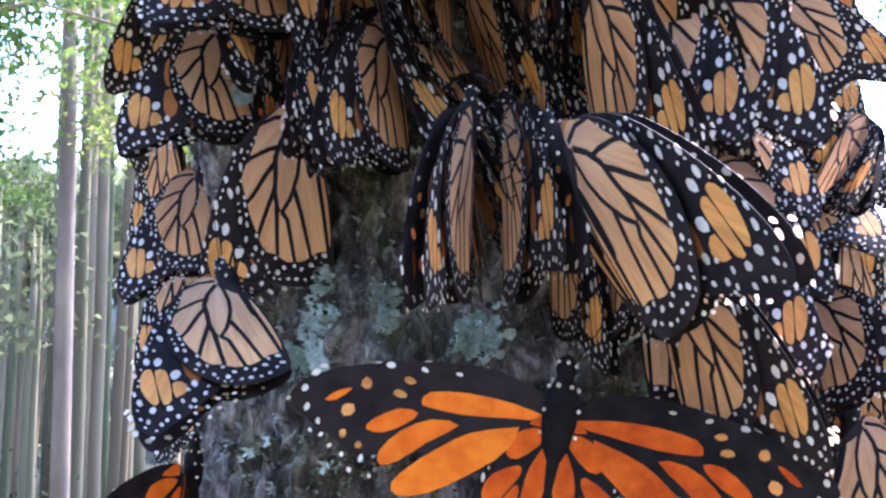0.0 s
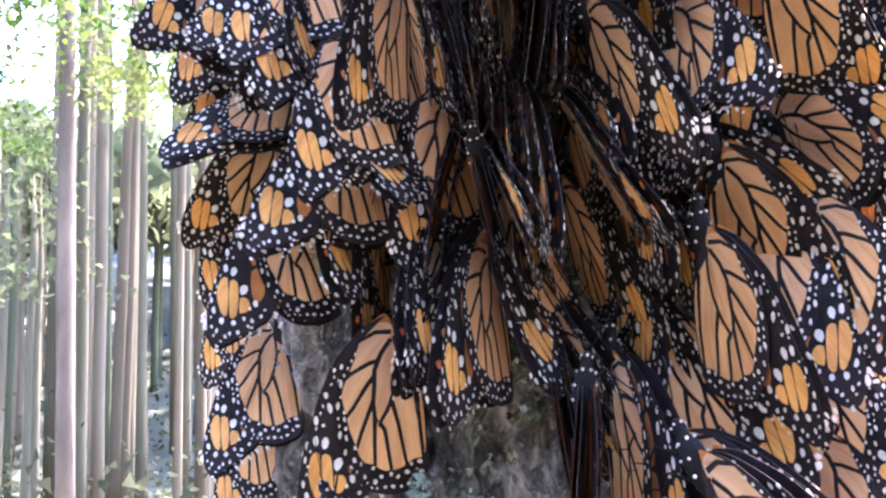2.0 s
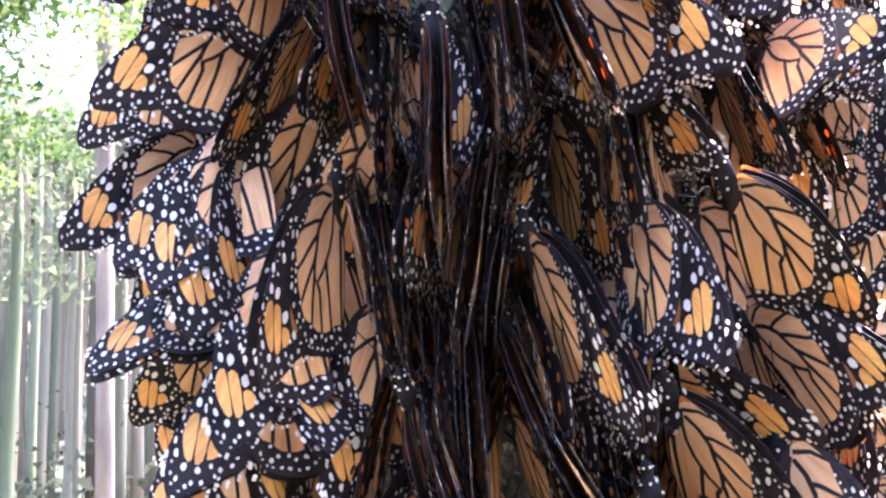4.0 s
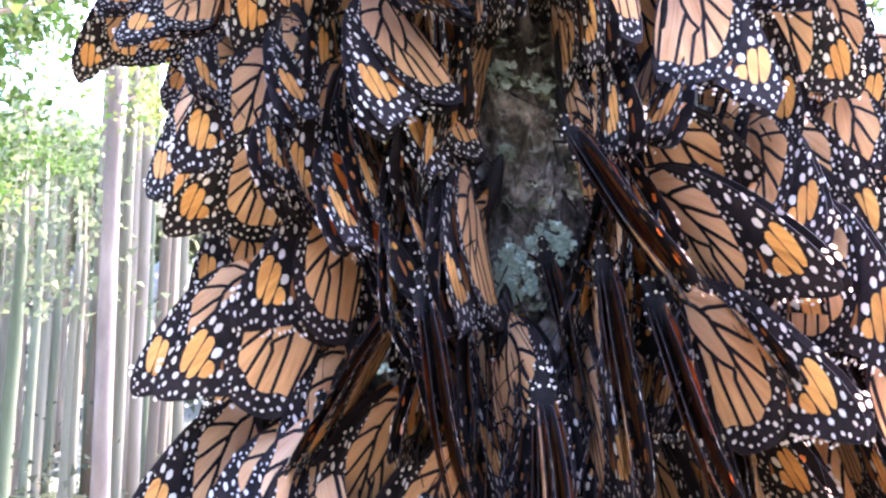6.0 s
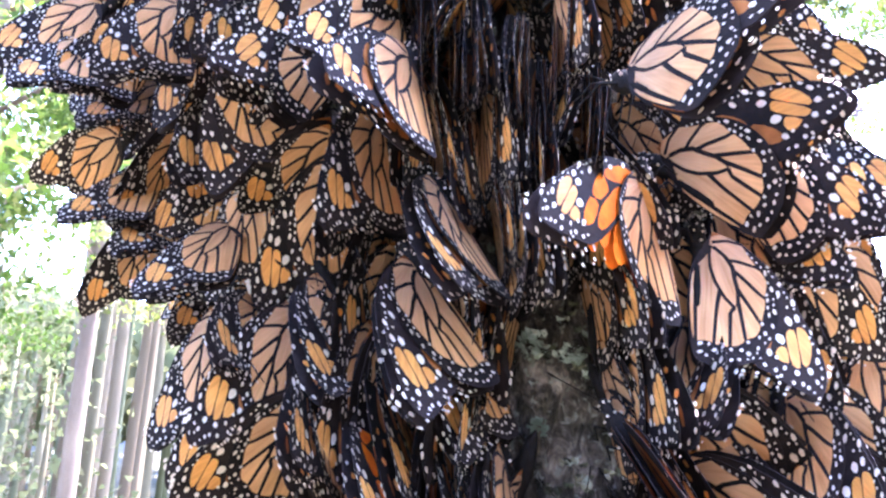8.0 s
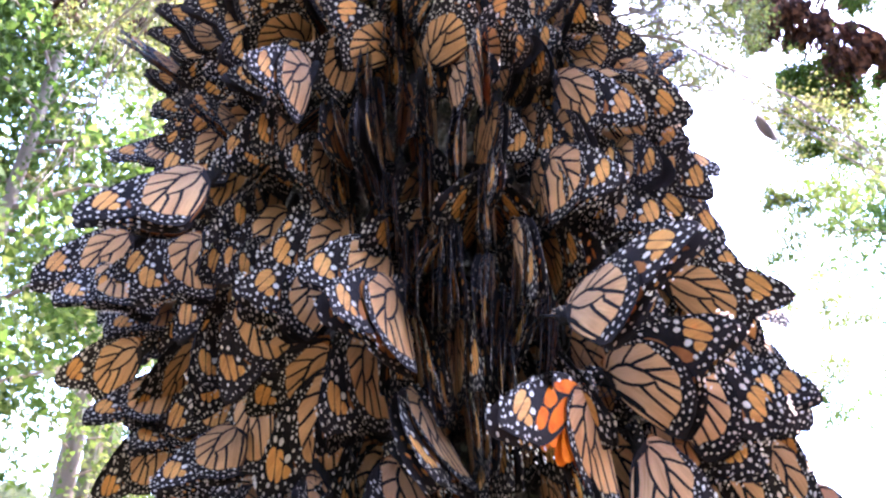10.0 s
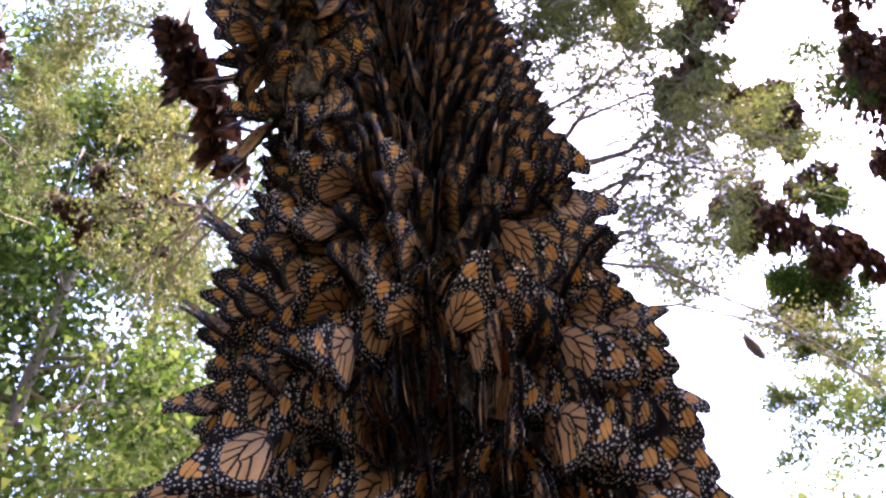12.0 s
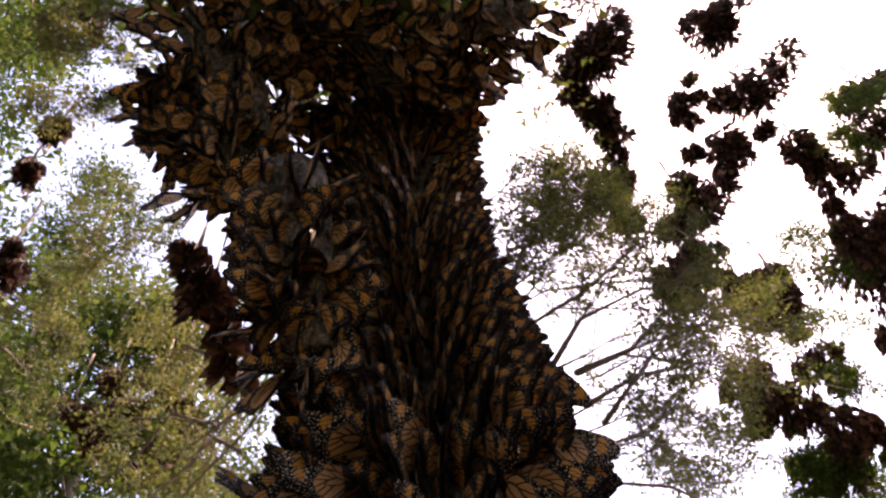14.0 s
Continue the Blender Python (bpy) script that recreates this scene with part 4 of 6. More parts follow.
crowded(0.0161, 0.2057, 1.6414, -20, 21, -89)
crowded(0.0286, 0.2266, 1.7498, 12, -8, -36)
crowded(-0.0437, 0.2312, 1.7161, -34, 0, -149)
crowded(-0.0159, 0.2170, 1.6787, 5, 2, -81)
crowded(0.0277, 0.2258, 1.7375, -9, -1, -33)
crowded(0.0080, 0.2169, 1.6924, -17, -5, -72)
crowded(0.0188, 0.2188, 1.7349, -12, -11, -75)
crowded(0.0077, 0.2191, 1.7554, 24, -12, -88)
crowded(0.0347, 0.2091, 1.6373, -19, -17, -70)
crowded(-0.0178, 0.2179, 1.6451, 21, -15, -103)
crowded(0.0698, 0.2458, 1.7085, -8, -1, -50)
crowded(-0.0082, 0.2199, 1.7041, -8, -10, -53)
crowded(0.0115, 0.2199, 1.7165, 30, 3, -125)
crowded(-0.0154, 0.2231, 1.7370, -26, 10, -125)
crowded(-0.0244, 0.2218, 1.7055, -8, -27, -93)
crowded(-0.0258, 0.2239, 1.7381, -0, -26, -94)
crowded(0.0357, 0.2145, 1.6455, -7, -10, -64)
crowded(0.0005, 0.2079, 1.6655, -2, -31, -108)
crowded(-0.0266, 0.2265, 1.8040, -16, 3, -110)
crowded(-0.0303, 0.2249, 1.7989, 2, 5, -69)
crowded(0.0519, 0.2404, 1.7980, 2, 2, -36)
crowded(0.0317, 0.2316, 1.7771, -33, -14, -60)
crowded(-0.0131, 0.2270, 1.7909, -13, 3, -106)
crowded(0.0222, 0.2324, 1.8045, 19, -11, -49)
crowded(-0.0758, 0.2523, 1.7924, -19, -2, -172)
crowded(0.0184, 0.2243, 1.7402, -7, -8, -109)
crowded(-0.0693, 0.2393, 1.7900, 33, 3, -131)
crowded(-0.0374, 0.2275, 1.7995, -4, 23, -117)
crowded(-0.0679, 0.2441, 1.6921, -22, 8, 178)
crowded(0.0025, 0.2224, 1.7986, 3, -19, -77)
crowded(-0.0225, 0.2239, 1.7769, -4, -5, -114)
crowded(-0.0520, 0.2322, 1.6977, 10, 2, -151)
crowded(0.0060, 0.2157, 1.7676, 13, 7, -76)
crowded(-0.0460, 0.2260, 1.7302, 32, -4, -109)
crowded(0.0099, 0.2230, 1.7725, -3, -26, -75)
crowded(-0.0483, 0.2316, 1.7976, -17, 4, -129)
crowded(-0.0386, 0.2305, 1.7329, -23, 25, -136)
crowded(0.0468, 0.2274, 1.7348, 6, -14, -67)
crowded(0.0160, 0.2337, 1.8419, 19, -12, -66)
crowded(-0.1105, 0.2854, 1.8755, -9, 8, -157)
crowded(-0.0221, 0.2212, 1.8435, -2, -12, -78)
crowded(-0.0111, 0.2293, 1.8260, 17, -4, -99)
crowded(-0.0275, 0.2259, 1.7556, 8, -4, -107)
crowded(-0.0215, 0.2266, 1.8326, 9, -5, -82)
crowded(-0.0406, 0.2243, 1.8468, 14, -3, -81)
crowded(-0.0259, 0.2244, 1.8568, 23, 1, -62)
crowded(-0.0005, 0.2214, 1.8285, 15, -10, -67)
crowded(0.0456, 0.2418, 1.8191, -15, -19, -32)
crowded(-0.0016, 0.2242, 1.8534, -20, -8, -69)
crowded(-0.0061, 0.2240, 1.8422, 6, -2, -113)
crowded(-0.0034, 0.2230, 1.8221, 3, -4, -75)
crowded(-0.0480, 0.2332, 1.8333, 14, -4, -99)
crowded(-0.1153, 0.2930, 1.8879, -1, 7, 176)
crowded(-0.0335, 0.2320, 1.8501, -7, -8, -110)
crowded(0.0052, 0.2323, 1.8604, -6, 4, -74)
crowded(0.0222, 0.2383, 1.8696, -4, 8, -41)
crowded(-0.0388, 0.2317, 1.7675, 4, 5, -123)
crowded(-0.0091, 0.2284, 1.8332, -4, 10, -71)
crowded(-0.0180, 0.2229, 1.8114, -1, -17, -74)
crowded(-0.0509, 0.2362, 1.8093, -5, 2, -112)
crowded(-0.0346, 0.2244, 1.7500, 20, -5, -117)
crowded(-0.0976, 0.2715, 1.8421, -13, -6, 150)
crowded(0.0090, 0.2364, 1.8861, 6, -22, -75)
crowded(-0.0685, 0.2362, 1.9031, 9, -6, -154)
crowded(0.0051, 0.2385, 1.8989, -29, -9, -67)
crowded(-0.0225, 0.2308, 1.9088, 35, -3, -86)
crowded(-0.1006, 0.2601, 1.9235, 11, -7, -132)
crowded(-0.0061, 0.2313, 1.9031, -27, -17, -98)
crowded(-0.0333, 0.2325, 1.8842, -5, -5, -105)
crowded(-0.0366, 0.2327, 1.9127, -19, 1, -107)
crowded(0.0377, 0.2512, 1.8788, -23, -4, -38)
crowded(-0.0570, 0.2366, 1.8389, -2, 3, -109)
crowded(-0.0155, 0.2329, 1.8851, 18, 8, -74)
crowded(-0.0407, 0.2354, 1.9248, 17, -1, -58)
crowded(0.0311, 0.2427, 1.9160, -12, -12, -24)
crowded(-0.0239, 0.2306, 1.8793, -24, -14, -78)
crowded(-0.0315, 0.2310, 1.8640, 1, -17, -81)
crowded(-0.0303, 0.2254, 1.8884, -9, -3, -70)
crowded(-0.0285, 0.2338, 1.8927, -20, -22, -115)
crowded(-0.0207, 0.2273, 1.8180, 3, -20, -82)
crowded(-0.1534, 0.3560, 2.0257, -6, -3, -149)
crowded(-0.0115, 0.2629, 1.9676, -10, -9, -16)
crowded(0.0379, 0.2516, 1.9818, 13, -28, -21)
crowded(0.0456, 0.3215, 2.2482, 23, -15, -14)
crowded(0.0344, 0.2796, 2.1207, -10, -30, -9)
crowded(-0.0800, 0.2358, 1.9986, 44, 11, -93)
crowded(-0.0203, 0.2322, 2.0170, -18, 11, -97)
crowded(0.0006, 0.2354, 2.0044, -28, 20, -79)
crowded(-0.1012, 0.2508, 2.0678, 17, -38, -153)
crowded(-0.0662, 0.2334, 2.0091, 7, -30, -116)
crowded(-0.0696, 0.2374, 2.0517, 24, 9, -90)
crowded(-0.0905, 0.2379, 1.9886, -45, -34, -66)
crowded(-0.1687, 0.3031, 2.0292, 46, -33, -156)
crowded(-0.1692, 0.3114, 2.1129, 42, -34, -160)
crowded(-0.0501, 0.2388, 2.1190, 19, 45, -72)
crowded(-0.0438, 0.2243, 1.9455, 10, 15, -80)
crowded(-0.0379, 0.2222, 1.9435, 1, 39, -95)
crowded(-0.0567, 0.2266, 1.9499, 4, -5, -89)
crowded(-0.0214, 0.2231, 1.9328, -0, -2, -98)
crowded(-0.0737, 0.2317, 1.9422, 18, -3, -107)
crowded(-0.0447, 0.2248, 1.9517, -0, -3, -81)
crowded(-0.0614, 0.2292, 1.9685, 6, -7, -93)
crowded(-0.0653, 0.2340, 1.9884, -9, -12, -145)
crowded(-0.0997, 0.2502, 1.9579, 3, -4, -150)
crowded(-0.0044, 0.2415, 2.0552, 20, -14, -29)
crowded(-0.0916, 0.2483, 2.1024, -38, -36, -94)
crowded(-0.0954, 0.2492, 2.1321, 38, 35, -100)
crowded(-0.1143, 0.2648, 2.1933, 9, -25, -143)
crowded(-0.0122, 0.2440, 2.0937, -0, -8, -66)
crowded(-0.0811, 0.2449, 2.1100, 4, -26, -116)
crowded(0.0756, 0.3511, 1.9576, -1, -20, 46)
crowded(-0.1469, 0.3505, 1.9346, 6, -13, 144)
crowded(-0.0168, 0.1973, 1.9318, 7, -34, -96)
crowded(-0.0877, 0.2226, 1.9362, 1, -10, -112)
crowded(0.0915, 0.3405, 1.9509, -8, -19, 43)
crowded(0.0776, 0.3188, 1.9427, -4, 6, 21)
crowded(0.0811, 0.3438, 1.9320, 12, -28, 18)
crowded(-0.0252, 0.2211, 1.9584, -3, -20, -64)
crowded(-0.1427, 0.3034, 1.9397, 4, -23, 159)
crowded(-0.1736, 0.3238, 1.9599, -14, -8, 123)
crowded(-0.1681, 0.3104, 1.9316, 1, -0, 159)
crowded(-0.0815, 0.2068, 1.9426, 5, -22, -118)
crowded(-0.1412, 0.3906, 1.9541, -0, -17, 106)
crowded(-0.0543, 0.2392, 1.9931, 4, 4, -75)
crowded(-0.0420, 0.2347, 1.9842, 13, -1, -74)
crowded(-0.0483, 0.2404, 2.0300, -10, -5, -85)
crowded(-0.0209, 0.2405, 1.9954, -12, -13, -63)
crowded(-0.0586, 0.2365, 1.9538, 7, 7, -121)
crowded(-0.0559, 0.2398, 1.9704, -20, 11, -109)
crowded(-0.0297, 0.2409, 2.0128, -25, -12, -82)
crowded(0.0062, 0.2449, 1.9989, -7, -18, -64)
crowded(0.0456, 0.2693, 1.9478, 21, -9, -7)
crowded(-0.1249, 0.2883, 2.0539, -22, -10, -152)
crowded(-0.0923, 0.2599, 2.0426, 11, -8, -105)
crowded(-0.1278, 0.2982, 2.0125, 2, -10, -156)
crowded(-0.1084, 0.2704, 2.0032, -2, -26, -132)
crowded(-0.0063, 0.2402, 2.0130, 11, -6, -47)
crowded(0.0064, 0.2434, 1.9512, -8, -7, -56)
crowded(-0.0930, 0.2550, 2.0251, -22, -3, -160)
crowded(0.0201, 0.2641, 2.0212, 11, 10, -78)
crowded(0.0118, 0.2569, 2.0596, 38, -1, -42)
crowded(-0.0757, 0.2481, 1.9628, -10, 3, -120)
crowded(-0.0596, 0.2364, 2.0070, 2, -6, -71)
crowded(0.0259, 0.2576, 1.9686, 8, 8, -55)
crowded(-0.1089, 0.2651, 1.9679, -16, -2, -158)
crowded(-0.0341, 0.2356, 2.0190, -23, -7, -97)
crowded(-0.0718, 0.2391, 1.9309, 11, 7, -99)
crowded(0.0092, 0.2496, 1.9941, 7, 10, -39)
crowded(0.0107, 0.2553, 2.0086, -21, 11, -39)
crowded(-0.0126, 0.2497, 2.0359, 12, -11, -65)

# those that hold their wings open
p = Vector((0.0268, 0.1887, 1.4938))
basking = butterfly(Matrix.Translation(p) @ pose(0, 0, 0, 0, 0, -92) @ pose(0, 0, 0, -12, 0, 0), 0, swing=62, size=1.1, spread=(78, 76))
for ob in basking.children:
    if ob.name.startswith("body"):
        ob.matrix_basis = pose(0.0035, 0, 0) @ Matrix.Scale(1.25, 4)
p = bark(-42, 1.484, 0.020)
butterfly(Matrix.Translation(p) @ pose(0, 0, 0, 0, 0, -128) @ pose(0, 0, 0, -6, 0, 0), 1, swing=20, spread=(52, 18))


OUTLINE = [(1.45, 0.160, 0.150), (1.83, 0.172, 0.144), (1.88, 0.188, 0.146), (1.96, 0.190, 0.145), (2.06, 0.186, 0.143), (2.14, 0.155, 0.140), (2.19, 0.140, 0.132), (2.25, 0.132, 0.134), (2.31, 0.135, 0.128), (2.44, 0.135, 0.116), (2.54, 0.130, 0.106), (2.72, 0.130, 0.108), (3.2, 0.135, 0.118)]


def outline(z, side):
    """How far from the trunk's middle the crowd reaches at a height, on its left (1) or right (2)."""
    for p, q in zip(OUTLINE, OUTLINE[1:]):
        if z <= q[0]:
            break
    return p[side] + (q[side] - p[side]) * (z - p[0]) / (q[0] - p[0])


def scattered(rng, z0, z1, count, widest, least):
    """Poses round the trunk between two heights, none too near a head that is there already and none beyond the outline."""
    out = []
    near = np.zeros((len(HEADS) + count, 3))
    near[:len(HEADS)] = HEADS
    for k in range(count * 14):
        z = rng.uniform(z0, z1)
        theta = rng.uniform(-widest, widest)
        if z < 1.9 and -30 < theta < 34:
            continue
        off = rng.choice((0.006, 0.010, 0.016, 0.024)) if z < 2.1 else rng.choice((0.004, 0.008, 0.014))
        p = bark(theta, z, off)
        if (((near[:len(HEADS)] - np.array(p)) ** 2).sum(1) < least * least).any():
            continue
        turn = max(-150, min(150, theta * (1.3 if z < 2.0 else 1.1)))
        loose = 1.0 if abs(theta) > 35 else 0.6
        m = Matrix.Translation(p) @ pose(0, 0, 0, 0, 0, turn - 90 + rng.gauss(0, 17 * loose)) @ pose(0, 0, 0, rng.gauss(0, 14 * loose), -rng.gauss(max(0, min(62, (z - 1.88) * 250)), 15), 0)
        tips = [m @ Vector((0.0209, 0, -0.0457)), m @ Vector((0.0222, 0, -0.032)), m @ Vector((0.014, 0, -0.010))]
        if any(math.hypot(q.x - axis(q.z)[0], q.y - axis(q.z)[1]) > outline(q.z, 1 if q.x < axis(q.z)[0] else 2) for q in tips):
            continue
        near[len(HEADS)] = p
        HEADS.append(p)
        out.append(m)
        if len(out) >= count:
            break
    return out


rng = random.Random(11)


def swarm(name, poses, label, kinds):
    """Many folded butterflies joined in one mesh."""
    stock = {}
    for k, four in enumerate(kinds):
        for i, me in enumerate((*four, PLAIN_BODY)):
            co, idx, mat = np.empty(len(me.vertices) * 3, np.float32), np.empty(len(me.loops), np.int32), np.empty(len(me.polygons), np.int32)
            me.vertices.foreach_get("co", co)
            me.loops.foreach_get("vertex_index", idx)
            me.polygons.foreach_get("material_index", mat)
            uv = np.zeros(len(me.loops) * 2, np.float32)
            if i < 4:
                me.uv_layers[0].data.foreach_get("uv", uv)
            stock[k, i] = (co.reshape(-1, 3), idx, mat if i < 4 else np.where(mat == 0, 5, 4), uv)
    verts, loops_all, slots, sheets, base = [], [], [], [], 0
    for m in poses:
        k = rng.randrange(4)
        gape = rng.uniform(0.5, 4) if rng.random() < 0.9 else rng.uniform(4, 9)
        for i in range(5):
            side = 1 if i < 2 else -1
            turn = Matrix() if i == 4 else pose(0, side * (0.0008 if i % 2 == 0 else 0.0016), 0, 0, 0, side * (gape + (1.6 if i % 2 else 0)))
            mm = np.array(m @ turn)
            co, idx, mat, uv = stock[k, i]
            verts.append(co @ mm[:3, :3].T + mm[:3, 3])
            loops_all.append(idx + base)
            slots.append(mat)
            sheets.append(uv)
            base += len(co)
    verts, loops_all, slots = np.concatenate(verts), np.concatenate(loops_all), np.concatenate(slots)
    me = bpy.data.meshes.new(name)
    me.vertices.add(len(verts))
    me.vertices.foreach_set("co", verts.astype(np.float32).ravel())
    me.loops.add(len(loops_all))
    me.loops.foreach_set("vertex_index", loops_all.astype(np.int32))
    me.polygons.add(len(slots))
    me.polygons.foreach_set("loop_start", np.arange(0, len(loops_all), 3, dtype=np.int32))
    for mat in (BLACK, TAN, ORANGE, RUSSET, SPOT, FUZZ):
        me.materials.append(mat)
    me.polygons.foreach_set("material_index", slots.astype(np.int32))
    me.update(calc_edges=True)
    me.uv_layers.new(name="wing").data.foreach_set("uv", np.concatenate(sheets))
    return tagged(new(name, me), label, "butterflies", kind="stuff")


def along(rng, path, count, thick):
    """Poses round a limb: heads at the limb, wings out and down."""
    out = []
    path = [Vector(p) for p in path]
    for k in range(count):
        t = rng.uniform(0, len(path) - 1.001)
        i = int(t)
        p = path[i].lerp(path[i + 1], t - i)
        a = rng.uniform(0, 360)
        d = Vector((math.cos(radians(a)), math.sin(radians(a)), rng.uniform(-0.9, 0.4))).normalized()
        out.append(Matrix.Translation(p + d * thick * rng.uniform(0.4, 1.0)) @ pose(0, 0, 0, 0, 0, a + rng.gauss(0, 20)) @ pose(0, 0, 0, rng.gauss(0, 25), -rng.gauss(15, 28), 0))
    return out


LIMB_LOW = [(-0.10, 0.37, 2.40), (-0.229, 0.270, 2.520), (-0.300, 0.240, 2.600), (-0.345, 0.215, 2.660)]
LIMB_HIGH = [(-0.06, 0.38, 2.82), (-0.124, 0.190, 2.787), (-0.244, 0.167, 2.831)]
LIMB_LEFT = [(-0.246, 0.271, 2.517), (-0.269, 0.231, 2.697), (-0.345, 0.176, 2.805)]
LIMB_RIGHT = [(-0.04, 0.36, 2.84), (-0.006, 0.206, 2.817), (0.097, 0.199, 2.854)]
LIMB_MID = [(-0.10, 0.38, 2.70), (-0.215, 0.325, 2.79), (-0.27, 0.25, 2.83)]
SPUR = [(-0.172, 0.210, 2.402), (-0.152, 0.240, 2.3), (-0.135, 0.255, 2.19)]
for path in (LIMB_LOW, LIMB_LEFT, LIMB_HIGH, LIMB_RIGHT, SPUR):
    bm = bmesh.new()
    tube(bm, path, [0.035, 0.030, 0.024, 0.016][:len(path)], 10)
    part("limb", mesh_of("limb", bm, (BARK,)), TREE)
poses = scattered(rng, 1.86, 2.10, 170, 112, 0.0135) + scattered(rng, 2.08, 2.90, 860, 108, 0.0120)
poses += along(rng, LIMB_LOW, 210, 0.05) + along(rng, LIMB_LEFT, 120, 0.075) + along(rng, LIMB_HIGH, 270, 0.10) + along(rng, LIMB_RIGHT, 140, 0.085) + along(rng, LIMB_MID, 150, 0.075) + along(rng, SPUR, 110, 0.032)
swarm("butterfly_swarm", poses, "mass of folded monarch butterflies covering the upper trunk", CROWD)
# more of the crowd round the right side of the trunk
for k in range(26):
    THRONG.append(pose(rng.uniform(0.138, 0.160), rng.uniform(0.295, 0.345), 1.46 + 0.0105 * k, rng.gauss(0, 8), rng.gauss(-4, 10), rng.gauss(10, 14)))
swarm("butterfly_throng", THRONG, "crowd of folded monarch butterflies behind the nearest ones", FOLDED)


def shade_crown():
    """Unseen low boughs added to the tree, over crowd and path, to cut skylight."""
    rng, gen = random.Random(31), np.random.default_rng(31)
    places = []
    for k in range(66):
        z = rng.uniform(3.2, 4.3)
        a = radians(rng.uniform(-145, -35))
        l = rng.uniform(0.45, 1.2)
        x, y, r = axis(z)
        pts = [Vector((x + math.cos(a) * l * t, y + math.sin(a) * l * t, z - 0.12 * l * t * t)) for t in (0, 0.35, 0.7, 1.0)]
        bm = bmesh.new()
        tube(bm, pts, [0.012, 0.009, 0.006, 0.002], 6)
        part("limb", mesh_of("limb", bm, (BARK,)), TREE)
        for j in range(26):
            t = rng.uniform(0.1, 1.0) * 2.999
            c = np.array(pts[int(t)].lerp(pts[int(t) + 1], t - int(t))) + gen.normal(size=3) * (0.10, 0.10, 0.03)
            places.append(c + gen.normal(size=(60, 3)) * (0.07, 0.07, 0.025))
    at = np.concatenate(places)
    part("crown", tufts("crown", at, gen.uniform(0.007, 0.016, len(at)), gen, LEAF), TREE, "dark green fir needles added out of view for shade")


# ---- lichen on the bark ----
LICHEN = material("lichen", blend([(0.3, (0.25, 0.29, 0.22)), (0.6, (0.46, 0.51, 0.42)), (0.85, (0.68, 0.70, 0.60))], 150, own=0.4, island=0.3), 0.95, 0.8, 420, gloss=0.1)
CRUST = material("lichen_crust", blend([(0.2, (0.03, 0.028, 0.020)), (0.45, (0.10, 0.105, 0.060)), (0.65, (0.20, 0.17, 0.11)), (0.9, (0.40, 0.42, 0.34))], 120, island=0.9), 0.95, 0.6, 400, gloss=0.1)


def lobes(verts, faces, theta, z, size, rng, count):
    """Ruffled lobes lying on the bark round a point."""
    for k in range(count):
        a = math.tau * k / count + rng.uniform(-0.3, 0.3)
        l = size * rng.uniform(0.5, 1.1)
        c = len(verts)
        rim = 8
        cx, cz = 0.45 * l * math.cos(a), 0.45 * l * math.sin(a)
        lift = rng.uniform(0.0015, 0.003)

        def lay(u, v, h):
            r = axis(z)[2]
            return bark(theta + math.degrees(u / r), z + v, h)[:]
        verts.append(lay(cx, cz, lift))
        for j in range(rim):
            b = math.tau * j / rim
            w = l * 0.50 * (1 + 0.22 * math.sin(b * 3 + k) + 0.12 * math.sin(b * 5 + 2 * k) + rng.uniform(-0.06, 0.06))
            verts.append(lay(cx + w * math.cos(b), cz + w * math.sin(b), lift + 0.0006 + 0.0012 * math.sin(b * 3 + k)))
        for j in range(rim):
            faces.append((c, c + 1 + j, c + 1 + (j + 1) % rim))


def lichen(theta, z, size, lobed=9):
    """One leafy lichen: an uneven rosette of many small ruffled lobes."""
    rng = random.Random(int(z * 10000))
    verts, faces = [], []
    r0 = axis(z)[2]
    turn = rng.uniform(0, 6)
    for k in range(9 * lobed):
        a = rng.uniform(0, math.tau)
        reach = 0.85 * size * (0.75 + 0.5 * noise.noise(Vector((math.cos(a) * 1.4 + turn, math.sin(a) * 1.4, z * 40))))
        d = reach * math.sqrt(rng.random())
        lobes(verts, faces, theta + math.degrees(d * math.cos(a) / r0), z + d * math.sin(a), size * rng.uniform(0.10, 0.24), rng, 3)
    me = bpy.data.meshes.new("lichen")
    me.from_pydata(verts, [], faces)
    me.materials.append(LICHEN)
    return tagged(new("lichen", me), "pale blue-green leafy lichen growing on the bark", "lichen", "lichens on the bark")


lichen(-14.8, 1.525, 0.006, 7)
lichen(-14.8, 1.519, 0.005, 6)
lichen(-2.6, 1.515, 0.008, 9)
lichen(-0.3, 1.513, 0.005, 6)
lichen(-25.2, 1.561, 0.006, 7)
lichen(-26.2, 1.5194, 0.008, 8)
lichen(-25.8, 1.53, 0.006, 6)
lichen(15.9, 1.531, 0.007, 8)
lichen(20.6, 1.515, 0.005, 6)
lichen(-30.8, 1.51, 0.009, 9)
lichen(-6.2, 1.7157, 0.009, 10)
lichen(-9, 1.711, 0.006, 7)
lichen(0.2, 1.7241, 0.008, 9)
lichen(-4.9, 1.77, 0.005, 7)
lichen(1.4, 1.767, 0.005, 6)
lichen(-5.8, 1.7487, 0.004, 6)
lichen(14.2, 1.851, 0.01, 10)
lichen(14, 1.842, 0.009, 9)
lichen(12, 1.862, 0.007, 7)
lichen(-5.6, 1.7185, 0.006, 7)
lichen(-25.4, 1.512, 0.008, 8)
lichen(-1.2, 1.513, 0.007, 7)
lichen(-40.3, 1.589, 0.007, 8)
lichen(-32.1, 1.584, 0.007, 8)
lichen(-32.8, 1.593, 0.006, 7)
lichen(11.2, 1.487, 0.006, 7)
